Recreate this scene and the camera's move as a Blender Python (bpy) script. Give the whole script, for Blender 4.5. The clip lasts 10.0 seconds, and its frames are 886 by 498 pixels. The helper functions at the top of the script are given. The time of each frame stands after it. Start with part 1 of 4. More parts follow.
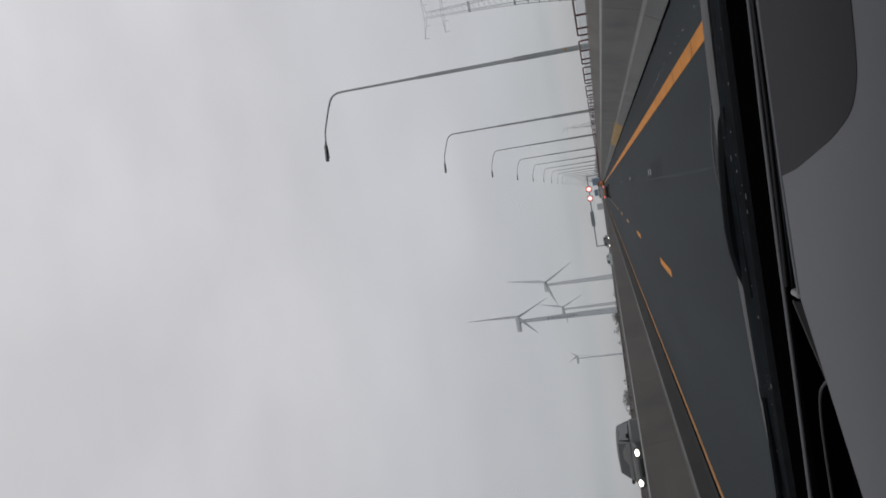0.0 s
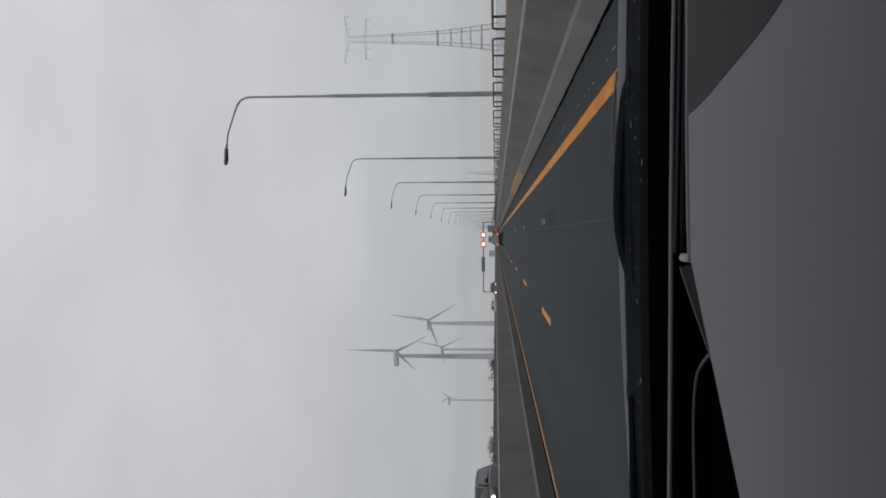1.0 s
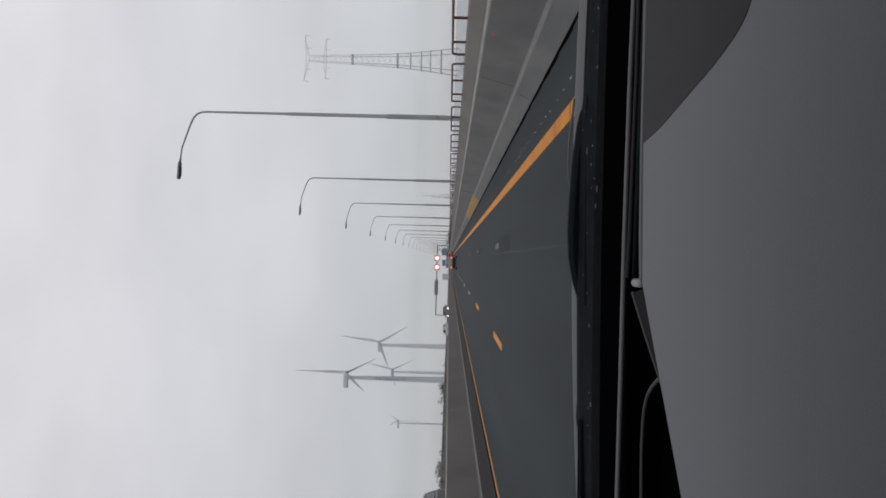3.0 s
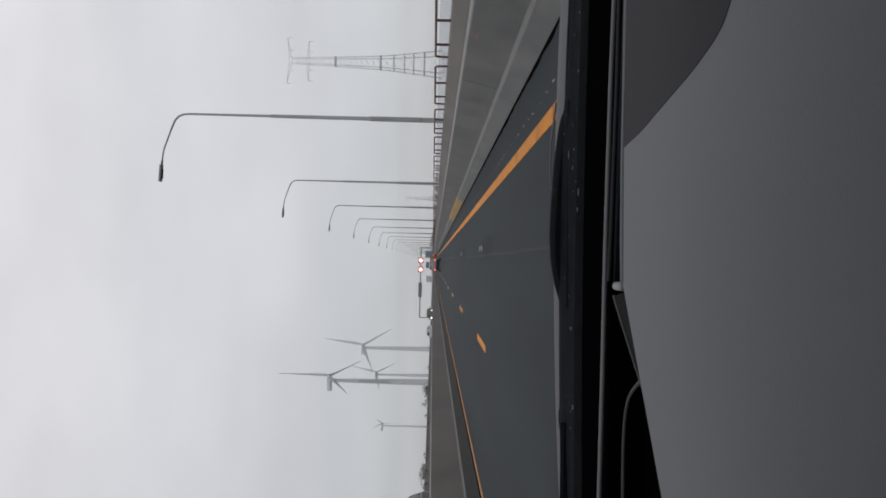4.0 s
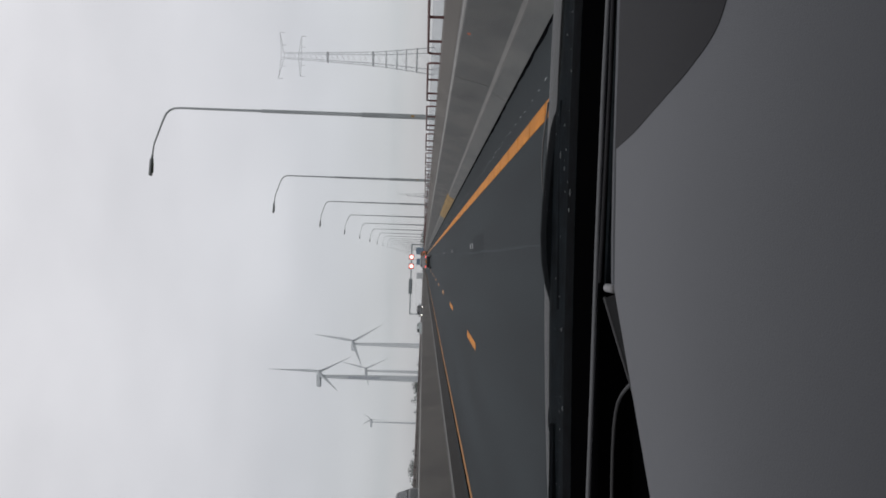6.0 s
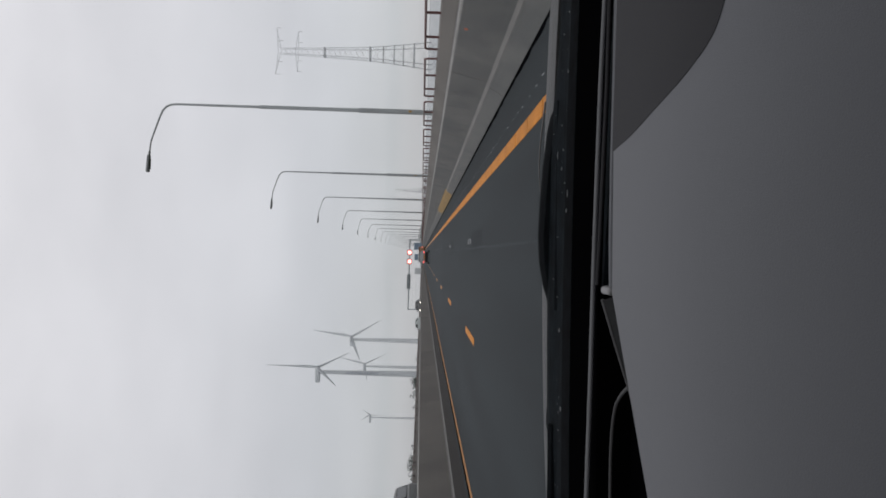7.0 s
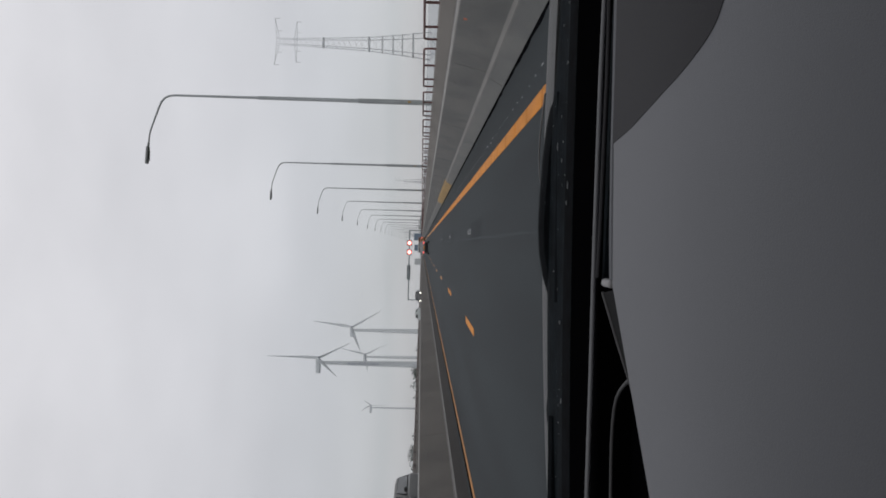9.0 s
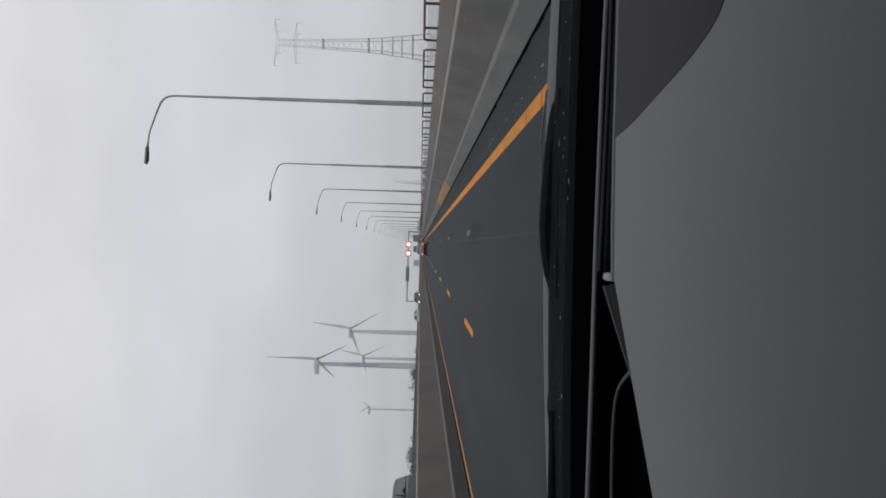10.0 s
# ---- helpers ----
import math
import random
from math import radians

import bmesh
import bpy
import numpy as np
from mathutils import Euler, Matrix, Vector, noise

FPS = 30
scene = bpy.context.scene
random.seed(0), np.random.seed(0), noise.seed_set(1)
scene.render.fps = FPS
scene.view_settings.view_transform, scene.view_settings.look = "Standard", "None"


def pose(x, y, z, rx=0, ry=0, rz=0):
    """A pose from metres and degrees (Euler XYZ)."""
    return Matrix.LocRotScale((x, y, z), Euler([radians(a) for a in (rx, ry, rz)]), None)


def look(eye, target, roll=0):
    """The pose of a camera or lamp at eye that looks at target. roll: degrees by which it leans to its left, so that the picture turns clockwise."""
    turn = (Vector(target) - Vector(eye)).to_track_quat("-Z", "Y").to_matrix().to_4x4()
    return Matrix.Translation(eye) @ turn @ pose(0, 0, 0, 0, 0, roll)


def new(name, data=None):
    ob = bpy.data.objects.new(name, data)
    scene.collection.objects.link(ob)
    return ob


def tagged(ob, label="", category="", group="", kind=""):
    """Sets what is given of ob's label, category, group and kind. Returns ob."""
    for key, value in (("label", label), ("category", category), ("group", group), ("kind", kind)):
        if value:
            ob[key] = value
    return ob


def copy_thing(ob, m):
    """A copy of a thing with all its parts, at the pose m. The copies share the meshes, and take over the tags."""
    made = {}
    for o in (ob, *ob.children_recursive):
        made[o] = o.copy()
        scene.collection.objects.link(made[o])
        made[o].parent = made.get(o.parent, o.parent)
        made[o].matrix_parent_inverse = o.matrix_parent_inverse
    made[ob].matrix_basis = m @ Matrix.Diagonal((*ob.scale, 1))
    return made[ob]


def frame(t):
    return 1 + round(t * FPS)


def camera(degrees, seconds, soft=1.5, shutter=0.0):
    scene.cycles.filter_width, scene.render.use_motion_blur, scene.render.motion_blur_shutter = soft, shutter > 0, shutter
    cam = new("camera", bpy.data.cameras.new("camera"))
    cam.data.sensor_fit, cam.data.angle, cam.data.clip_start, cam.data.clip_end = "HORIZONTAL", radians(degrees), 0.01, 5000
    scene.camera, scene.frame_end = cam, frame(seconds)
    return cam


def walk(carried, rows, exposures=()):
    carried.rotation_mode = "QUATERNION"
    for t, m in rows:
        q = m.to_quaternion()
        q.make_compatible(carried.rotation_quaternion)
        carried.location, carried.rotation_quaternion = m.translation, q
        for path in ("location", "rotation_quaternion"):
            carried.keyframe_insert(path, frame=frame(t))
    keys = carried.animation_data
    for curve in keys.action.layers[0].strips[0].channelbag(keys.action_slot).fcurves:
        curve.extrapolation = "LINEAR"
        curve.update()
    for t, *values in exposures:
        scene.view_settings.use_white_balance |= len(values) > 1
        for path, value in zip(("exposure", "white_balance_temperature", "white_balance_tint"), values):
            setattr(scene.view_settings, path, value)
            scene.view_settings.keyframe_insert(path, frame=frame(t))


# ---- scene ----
cam = camera(56.95, 10.0, soft=1.7)


def aim(x, y, z, yaw, pitch, roll):
    """A phone held on its side, so that the picture's left is up: yaw to the right, pitch up, roll clockwise, in degrees."""
    a, b = radians(yaw), radians(pitch)
    way = Vector((math.sin(a) * math.cos(b), math.cos(a) * math.cos(b), math.sin(b)))
    eye = Vector((x, y, z))
    return look(eye, eye + way, roll - 90)


# the car sits nose-up on its springs by this much, and the camera with it
CAR_POSE = Matrix.Translation((0, 0, 1.15)) @ Matrix.Rotation(radians(0.22), 4, "X") @ Matrix.Translation((0, 0, -1.15))

PATH = [
    (0, 0.129, -0.162, 1.163, -2.59, 11.20, -8.18),
    (0.1, 0.088, -0.116, 1.157, -2.48, 11.09, -5.75),
    (0.2, 0.048, -0.076, 1.153, -2.30, 10.98, -3.45),
    (0.3, 0.014, -0.044, 1.154, -1.95, 10.90, -1.70),
    (0.4, -0.006, -0.025, 1.155, -1.68, 10.44, -0.60),
    (0.5, -0.010, -0.022, 1.155, -1.31, 10.21, -0.44),
    (0.6, -0.010, -0.015, 1.154, -1.40, 9.36, -0.45),
    (0.7, -0.010, -0.008, 1.153, -1.36, 7.07, -0.40),
    (0.8, -0.011, -0.001, 1.152, -1.25, 4.20, -0.25),
    (0.9, -0.011, 0.005, 1.151, -1.10, 3.49, -0.20),
    (1, -0.011, 0.012, 1.150, -0.90, 3.44, -0.12),
    (1.5, -0.011, 0.015, 1.151, -0.52, 2.67, 0.34),
    (2, -0.015, 0.010, 1.151, -0.03, 1.89, 0.94),
    (2.5, -0.015, 0.012, 1.152, 0.40, 1.01, 1.37),
    (4, -0.013, 0.012, 1.150, 0.91, -0.92, 1.42),
    (4.5, -0.009, 0.017, 1.148, 0.85, -1.17, 1.40),
    (5, -0.010, 0.014, 1.149, 0.84, -1.33, 1.59),
    (5.5, -0.011, 0.016, 1.150, 0.81, -1.48, 1.88),
    (7, -0.001, 0.020, 1.149, 0.38, -1.72, 1.68),
    (7.5, 0.002, 0.021, 1.149, 0.10, -1.77, 1.37),
    (8, 0.004, 0.022, 1.150, -0.05, -1.80, 1.34),
    (8.5, 0.006, 0.022, 1.150, -0.21, -1.83, 1.28),
    (9, 0.002, 0.023, 1.149, -0.29, -1.75, 1.45),
    (9.5, -0.006, 0.021, 1.150, -0.17, -1.79, 1.71),
    (10, -0.007, 0.017, 1.153, -0.18, -1.82, 1.64),
]
EXPOSURES = [(0, -0.28), (0.4, -0.52), (0.8, -0.40), (1.0, -0.26), (1.3, -0.14), (2.5, -0.05), (5, 0.0), (10, -0.05)]
walk(cam, [(t, CAR_POSE @ aim(*row)) for t, *row in PATH], EXPOSURES)

# ---- world and light: a bright overcast sky over water ----
world = bpy.data.worlds.new("overcast_sky")
scene.world = world
world.use_nodes = True
wn, wl = world.node_tree.nodes, world.node_tree.links
wn.clear()
w_out = wn.new("ShaderNodeOutputWorld")
w_sky = wn.new("ShaderNodeTexSky")
w_sky.sky_type, w_sky.sun_disc = "NISHITA", False
w_sky.sun_elevation, w_sky.sun_rotation = radians(48), radians(200)
w_bg_sky = wn.new("ShaderNodeBackground")
w_bg_sky.inputs["Strength"].default_value = 0.012
w_bg = wn.new("ShaderNodeBackground")
w_add = wn.new("ShaderNodeAddShader")
w_co = wn.new("ShaderNodeTexCoord")
w_sep = wn.new("ShaderNodeSeparateXYZ")
w_ramp = wn.new("ShaderNodeValToRGB")
w_noise = wn.new("ShaderNodeTexNoise")
w_noise.inputs["Scale"].default_value, w_noise.inputs["Detail"].default_value = 3.4, 3.5
w_map = wn.new("ShaderNodeMapping")
w_map.inputs["Scale"].default_value = (1.0, 1.0, 2.2)
w_cl = wn.new("ShaderNodeMapRange")
w_cl.inputs["From Min"].default_value, w_cl.inputs["From Max"].default_value = 0.3, 0.7
w_cl.inputs["To Min"].default_value, w_cl.inputs["To Max"].default_value = 0.92, 1.06
w_mul = wn.new("ShaderNodeVectorMath")
w_mul.operation = "MULTIPLY"
r = w_ramp.color_ramp
r.elements[0].position, r.elements[0].color = 0.0, (0.56, 0.552, 0.578, 1)
r.elements[1].position, r.elements[1].color = 1.0, (0.95, 0.92, 0.935, 1)
for at, col in ((0.024, (0.562, 0.560, 0.593, 1)), (0.040, (0.528, 0.533, 0.568, 1)), (0.054, (0.568, 0.564, 0.596, 1)), (0.08, (0.601, 0.592, 0.621, 1)), (0.2, (0.678, 0.658, 0.678, 1)), (0.5, (0.795, 0.768, 0.79, 1))):
    e = r.elements.new(at)
    e.color = col
wl.new(w_co.outputs["Generated"], w_sep.inputs[0])
wl.new(w_sep.outputs["Z"], w_ramp.inputs["Fac"])
wl.new(w_co.outputs["Generated"], w_map.inputs["Vector"])
wl.new(w_map.outputs["Vector"], w_noise.inputs["Vector"])
wl.new(w_noise.outputs["Fac"], w_cl.inputs["Value"])
# layered streaks of thin cloud low in the sky
w_map2 = wn.new("ShaderNodeMapping")
w_map2.inputs["Scale"].default_value = (0.9, 0.9, 13.0)
w_streak = wn.new("ShaderNodeTexNoise")
w_streak.inputs["Scale"].default_value, w_streak.inputs["Detail"].default_value = 2.6, 2.5
w_st = wn.new("ShaderNodeMapRange")
w_st.inputs["From Min"].default_value, w_st.inputs["From Max"].default_value = 0.3, 0.7
w_st.inputs["To Min"].default_value, w_st.inputs["To Max"].default_value = 0.955, 1.035
# the cloud is thinner towards the right of the road
w_side = wn.new("ShaderNodeMapRange")
w_side.inputs["From Min"].default_value, w_side.inputs["From Max"].default_value = -0.6, 0.6
w_side.inputs["To Min"].default_value, w_side.inputs["To Max"].default_value = 0.87, 1.08
w_tone, w_tone2 = wn.new("ShaderNodeMath"), wn.new("ShaderNodeMath")
w_tone.operation = w_tone2.operation = "MULTIPLY"
wl.new(w_co.outputs["Generated"], w_map2.inputs["Vector"])
wl.new(w_map2.outputs["Vector"], w_streak.inputs["Vector"])
wl.new(w_streak.outputs["Fac"], w_st.inputs["Value"])
wl.new(w_sep.outputs["X"], w_side.inputs["Value"])
w_low, w_blend = wn.new("ShaderNodeMapRange"), wn.new("ShaderNodeMix")
w_low.inputs["From Min"].default_value, w_low.inputs["From Max"].default_value = 0.08, 0.32
wl.new(w_sep.outputs["Z"], w_low.inputs["Value"])
wl.new(w_low.outputs["Result"], w_blend.inputs[0])
wl.new(w_st.outputs["Result"], w_blend.inputs[2])
w_blend.inputs[3].default_value = 1.0
wl.new(w_cl.outputs["Result"], w_tone.inputs[0])
wl.new(w_blend.outputs[0], w_tone.inputs[1])
wl.new(w_tone.outputs[0], w_tone2.inputs[0])
wl.new(w_side.outputs["Result"], w_tone2.inputs[1])
wl.new(w_ramp.outputs["Color"], w_mul.inputs[0])
wl.new(w_tone2.outputs[0], w_mul.inputs[1])
wl.new(w_mul.outputs["Vector"], w_bg.inputs["Color"])
wl.new(w_sky.outputs["Color"], w_bg_sky.inputs["Color"])
wl.new(w_bg.outputs[0], w_add.inputs[0])
wl.new(w_bg_sky.outputs[0], w_add.inputs[1])
wl.new(w_add.outputs[0], w_out.inputs["Surface"])

sun = new("sun", bpy.data.lights.new("sun", "SUN"))
sun.data.energy, sun.data.angle, sun.data.color = 0.5, radians(25), (1.0, 0.97, 0.93)
sun.matrix_world = look((0, 0, 60), (12, 40, 0))


# ---- materials ----
def mat(name, base, rough=0.6, metal=0.0, grain=0.0, scale=40.0, stain=0.0, stain_scale=1.2, bump=0.0, spec=0.5, warm=None, stretch=None):
    """A surface with fine grain and broad stains. warm: the second colour that the stains lean to."""
    m = bpy.data.materials.new(name)
    m.use_nodes = True
    n, l = m.node_tree.nodes, m.node_tree.links
    b = n["Principled BSDF"]
    b.inputs["Roughness"].default_value, b.inputs["Metallic"].default_value = rough, metal
    b.inputs["Specular IOR Level"].default_value = spec
    b.inputs["Base Color"].default_value = (*base, 1)
    if grain or stain or bump:
        co = n.new("ShaderNodeTexCoord")
        src = co.outputs["Object"]
        geo = n.new("ShaderNodeNewGeometry")
        src = geo.outputs["Position"]
        if stretch:
            mp = n.new("ShaderNodeMapping")
            mp.inputs["Scale"].default_value = stretch
            l.new(src, mp.inputs["Vector"])
            src = mp.outputs["Vector"]
        fine = n.new("ShaderNodeTexNoise")
        fine.inputs["Scale"].default_value, fine.inputs["Detail"].default_value = scale, 5
        broad = n.new("ShaderNodeTexNoise")
        broad.inputs["Scale"].default_value, broad.inputs["Detail"].default_value = stain_scale, 6
        l.new(src, fine.inputs["Vector"])
        l.new(src, broad.inputs["Vector"])
        f1 = n.new("ShaderNodeMapRange")
        f1.inputs["From Min"].default_value, f1.inputs["From Max"].default_value = 0.25, 0.75
        f1.inputs["To Min"].default_value, f1.inputs["To Max"].default_value = 1 - grain, 1 + grain
        l.new(fine.outputs["Fac"], f1.inputs["Value"])
        f2 = n.new("ShaderNodeMapRange")
        f2.inputs["From Min"].default_value, f2.inputs["From Max"].default_value = 0.35, 0.68
        f2.inputs["To Min"].default_value, f2.inputs["To Max"].default_value = 0.0, 1.0
        l.new(broad.outputs["Fac"], f2.inputs["Value"])
        mix = n.new("ShaderNodeMix")
        mix.data_type = "RGBA"
        second = warm if warm else tuple(c * (1 - stain) for c in base)
        mix.inputs[6].default_value, mix.inputs[7].default_value = (*base, 1), (*second, 1)
        l.new(f2.outputs["Result"], mix.inputs[0])
        mul = n.new("ShaderNodeVectorMath")
        mul.operation = "MULTIPLY"
        l.new(mix.outputs[2], mul.inputs[0])
        l.new(f1.outputs["Result"], mul.inputs[1])
        l.new(mul.outputs["Vector"], b.inputs["Base Color"])
        if bump:
            bp = n.new("ShaderNodeBump")
            bp.inputs["Strength"].default_value, bp.inputs["Distance"].default_value = 1.0, bump
            l.new(fine.outputs["Fac"], bp.inputs["Height"])
            l.new(bp.outputs["Normal"], b.inputs["Normal"])
    return m


def with_haze(m, clear):
    """Haze put into the material of far things: a fixed transparent share lets the sky behind through."""
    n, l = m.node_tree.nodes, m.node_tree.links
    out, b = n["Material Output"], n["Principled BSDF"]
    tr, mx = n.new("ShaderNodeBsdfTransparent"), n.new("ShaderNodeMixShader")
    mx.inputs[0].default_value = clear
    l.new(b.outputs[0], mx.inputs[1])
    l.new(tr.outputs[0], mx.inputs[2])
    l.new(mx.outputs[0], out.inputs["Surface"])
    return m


def glow(name, colour, strength):
    m = bpy.data.materials.new(name)
    m.use_nodes = True
    b = m.node_tree.nodes["Principled BSDF"]
    b.inputs["Base Color"].default_value = (*colour, 1)
    b.inputs["Emission Color"].default_value = (*colour, 1)
    b.inputs["Emission Strength"].default_value = strength
    return m


ASPHALT = mat("asphalt", (0.0432, 0.0506, 0.0550), 0.85, spec=0.12, grain=0.18, scale=55, stain=0.34, stain_scale=1.15, bump=0.004, stretch=(1, 0.07, 1), warm=(0.0342, 0.0392, 0.0426))
ASPHALT_OLD = mat("worn_asphalt", (0.050, 0.059, 0.065), 0.8, spec=0.14, grain=0.2, scale=60, stain=0.3, stain_scale=2, bump=0.003)
ASPHALT_DARK = mat("blackened_asphalt", (0.0335, 0.0400, 0.0440), 0.85, spec=0.12, grain=0.2, scale=50, stain=0.3, stain_scale=2, bump=0.003)
CONCRETE = mat("barrier_concrete", (0.176, 0.177, 0.171), 0.85, grain=0.12, scale=22, stain=0.25, stain_scale=1.7, bump=0.0015, warm=(0.124, 0.129, 0.129), stretch=(1, 0.7, 1))
CONCRETE_LIGHT = mat("barrier_ledge_concrete", (0.205, 0.202, 0.195), 0.8, grain=0.08, scale=30, stain=0.2, stain_scale=2)
# paler concrete tone that paints the light caught on top edges
CONCRETE_PALE = mat("edge_highlight_concrete", (0.32, 0.315, 0.305), 0.8, grain=0.12, scale=30, stain=0.25, stain_scale=2.5)
CONCRETE_BROWN = mat("parapet_concrete", (0.160, 0.149, 0.138), 0.88, grain=0.08, scale=25, stain=0.25, stain_scale=0.7, bump=0.002)
CONCRETE_DARK = mat("median_concrete", (0.148, 0.139, 0.128), 0.85, grain=0.16, scale=34, stain=0.2, stain_scale=0.6, bump=0.002, warm=(0.104, 0.099, 0.093))
CONCRETE_DIRTY = mat("grimy_concrete", (0.036, 0.034, 0.032), 0.9, grain=0.15, scale=25, stain=0.3, stain_scale=1.5)
TAR = mat("black_tar_strip", (0.005, 0.005, 0.006), 0.95, grain=0.2, scale=40, stain=0.3, stain_scale=3, spec=0.0)
JOINT = mat("joint_filler", (0.03, 0.03, 0.03), 0.9)
YELLOW = mat("yellow_road_tape", (0.67, 0.248, 0.022), 0.65, spec=0.3, grain=0.14, scale=45, stain=0.28, stain_scale=3)
# duller yellow stands in for haze over the left line and far markings
YELLOW_HAZED = mat("hazed_yellow_road_tape", (0.52, 0.255, 0.085), 0.65, spec=0.3, grain=0.2, scale=45, stain=0.35, stain_scale=3)
YELLOW_WALL = mat("yellow_barrier_paint", (0.38, 0.235, 0.07), 0.7, grain=0.12, scale=20, stain=0.35, stain_scale=1.5)
WHITE_MARK = mat("worn_white_marking", (0.44, 0.46, 0.46), 0.7, grain=0.35, scale=50, stain=0.65, stain_scale=11)
ORANGE_MARK = mat("orange_spray_paint", (0.55, 0.13, 0.06), 0.7, grain=0.2, scale=30, stain=0.2, stain_scale=8)
RAIL_BROWN = mat("red_brown_rail_paint", (0.125, 0.048, 0.045), 0.5, grain=0.15, scale=30, stain=0.3, stain_scale=4)
STEEL = mat("galvanised_steel", (0.34, 0.36, 0.37), 0.5, 0.3, grain=0.06, scale=12, stain=0.15, stain_scale=0.7)
STEEL_DARK = mat("dark_lamp_housing", (0.19, 0.20, 0.205), 0.45, 0.2, grain=0.05, scale=10, stain=0.1)
STEEL_HAZE = with_haze(mat("galvanised_steel_in_haze", (0.34, 0.36, 0.37), 0.5, 0.3, grain=0.06, scale=12, stain=0.15, stain_scale=0.7), 0.22)
DARK_HAZE = with_haze(mat("dark_lamp_housing_in_haze", (0.12, 0.125, 0.13), 0.45, 0.2, grain=0.05, scale=10, stain=0.1), 0.22)
STEEL_MIST = with_haze(mat("galvanised_steel_in_mist", (0.34, 0.36, 0.37), 0.5, 0.3, grain=0.06, scale=12, stain=0.15, stain_scale=0.7), 0.5)
GANTRY = mat("gantry_grey_paint", (0.25, 0.28, 0.295), 0.55, 0.1, grain=0.05, scale=8, stain=0.12, stain_scale=0.8)
SIGN_BACK = mat("sign_back_grey", (0.20, 0.225, 0.235), 0.5, 0.1, grain=0.05, scale=10, stain=0.15)
SIGN_DARK = mat("sign_dark_box", (0.035, 0.04, 0.045), 0.5, grain=0.05, scale=10, stain=0.15)
# far materials carry their haze as a fixed share of transparency
TURBINE = with_haze(mat("turbine_white_paint", (0.58, 0.61, 0.63), 0.5, grain=0.03, scale=0.5, stain=0.08, stain_scale=0.05), 0.30)
TURBINE_FAR = with_haze(mat("turbine_white_paint_far", (0.58, 0.61, 0.63), 0.5, grain=0.03, scale=0.5, stain=0.08, stain_scale=0.05), 0.48)
TURBINE_TEXT = with_haze(mat("tower_lettering", (0.36, 0.39, 0.44), 0.5), 0.25)
PYLON = with_haze(mat("pylon_weathered_zinc", (0.42, 0.44, 0.46), 0.6, grain=0.03, scale=0.5, stain=0.1, stain_scale=0.05), 0.64)
PYLON_MISTY = with_haze(mat("pylon_zinc_more_haze", (0.42, 0.44, 0.46), 0.6, grain=0.03, scale=0.5, stain=0.1, stain_scale=0.05), 0.74)
GRASS = mat("embankment_grass", (0.07, 0.085, 0.045), 0.9, grain=0.3, scale=3, stain=0.35, stain_scale=0.2)
WATER = mat("grey_estuary_water", (0.10, 0.12, 0.13), 0.18, grain=0.1, scale=0.2, stain=0.2, stain_scale=0.01, bump=0.05)
LEAF = with_haze(mat("hazy_foliage", (0.12, 0.14, 0.12), 0.9, grain=0.25, scale=0.6, stain=0.3, stain_scale=0.1), 0.6)
DASH = mat("dashboard_grey_plastic", (0.068, 0.0715, 0.081), 0.6, grain=0.05, scale=900, stain=0.06, stain_scale=6, bump=0.0003)
DASH_DARK = mat("dashboard_dark_plastic", (0.0215, 0.0215, 0.0240), 0.75, spec=0.14, grain=0.06, scale=900, stain=0.08, stain_scale=8, bump=0.0003)
DASH_RIM = mat("instrument_rim_plastic", (0.015, 0.015, 0.0165), 0.65, grain=0.05, scale=900, stain=0.06, stain_scale=6)
DASH_LIP = mat("dashboard_lip_plastic", (0.066, 0.068, 0.075), 0.5, grain=0.04, scale=600, stain=0.08, stain_scale=10)
# near-black; stands in for the shade inside the well and demister slot
BLACK = mat("black_trim_and_recess_shade", (0.0012, 0.0012, 0.0014), 1.0, spec=0.0, grain=0.1, scale=400, stain=0.1)
COWL = mat("cowl_blue_black_plastic", (0.0068, 0.0095, 0.0118), 0.85, spec=0.03, grain=0.3, scale=160, stain=0.6, stain_scale=38)
# in-between dark tone for the shade painted beside the cowl
COWL_SHADE = mat("cowl_shade_tone", (0.0022, 0.0031, 0.0040), 0.9, spec=0.02, grain=0.4, scale=220, stain=0.8, stain_scale=45)
RUBBER = mat("wiper_rubber", (0.005, 0.006, 0.007), 0.8, spec=0.03, grain=0.1, scale=200, stain=0.1)
PAINT_GREY = mat("bonnet_grey_paint", (0.029, 0.029, 0.0295), 0.45, 0.0, spec=0.2, grain=0.03, scale=200, stain=0.06, stain_scale=4)
# pale tone of a painted glint, not bare metal
GLINT_PAINT = mat("painted_glint", (0.10, 0.098, 0.096), 0.5, grain=0.1, scale=300, stain=0.2)
HOOD_SIDE = mat("hood_side_plastic", (0.0045, 0.0045, 0.0050), 0.85, spec=0.06, grain=0.06, scale=900, stain=0.08)
SLOT_END = mat("pale_slot_end_plastic", (0.15, 0.15, 0.155), 0.5)
WET_PLASTIC = mat("wet_black_plastic", (0.010, 0.013, 0.016), 0.35, spec=0.25)
WATER_DROP = mat("water_drop", (0.055, 0.06, 0.063), 0.3)
TRIM_SEAT = mat("seat_charcoal_cloth", (0.04, 0.04, 0.043), 0.95, grain=0.2, scale=500, stain=0.1)
HEADLINER = mat("headliner_cloth", (0.20, 0.195, 0.19), 0.95, grain=0.05, scale=300, stain=0.05)
TYRE = mat("tyre_rubber", (0.02, 0.02, 0.021), 0.85, grain=0.15, scale=60, stain=0.2)
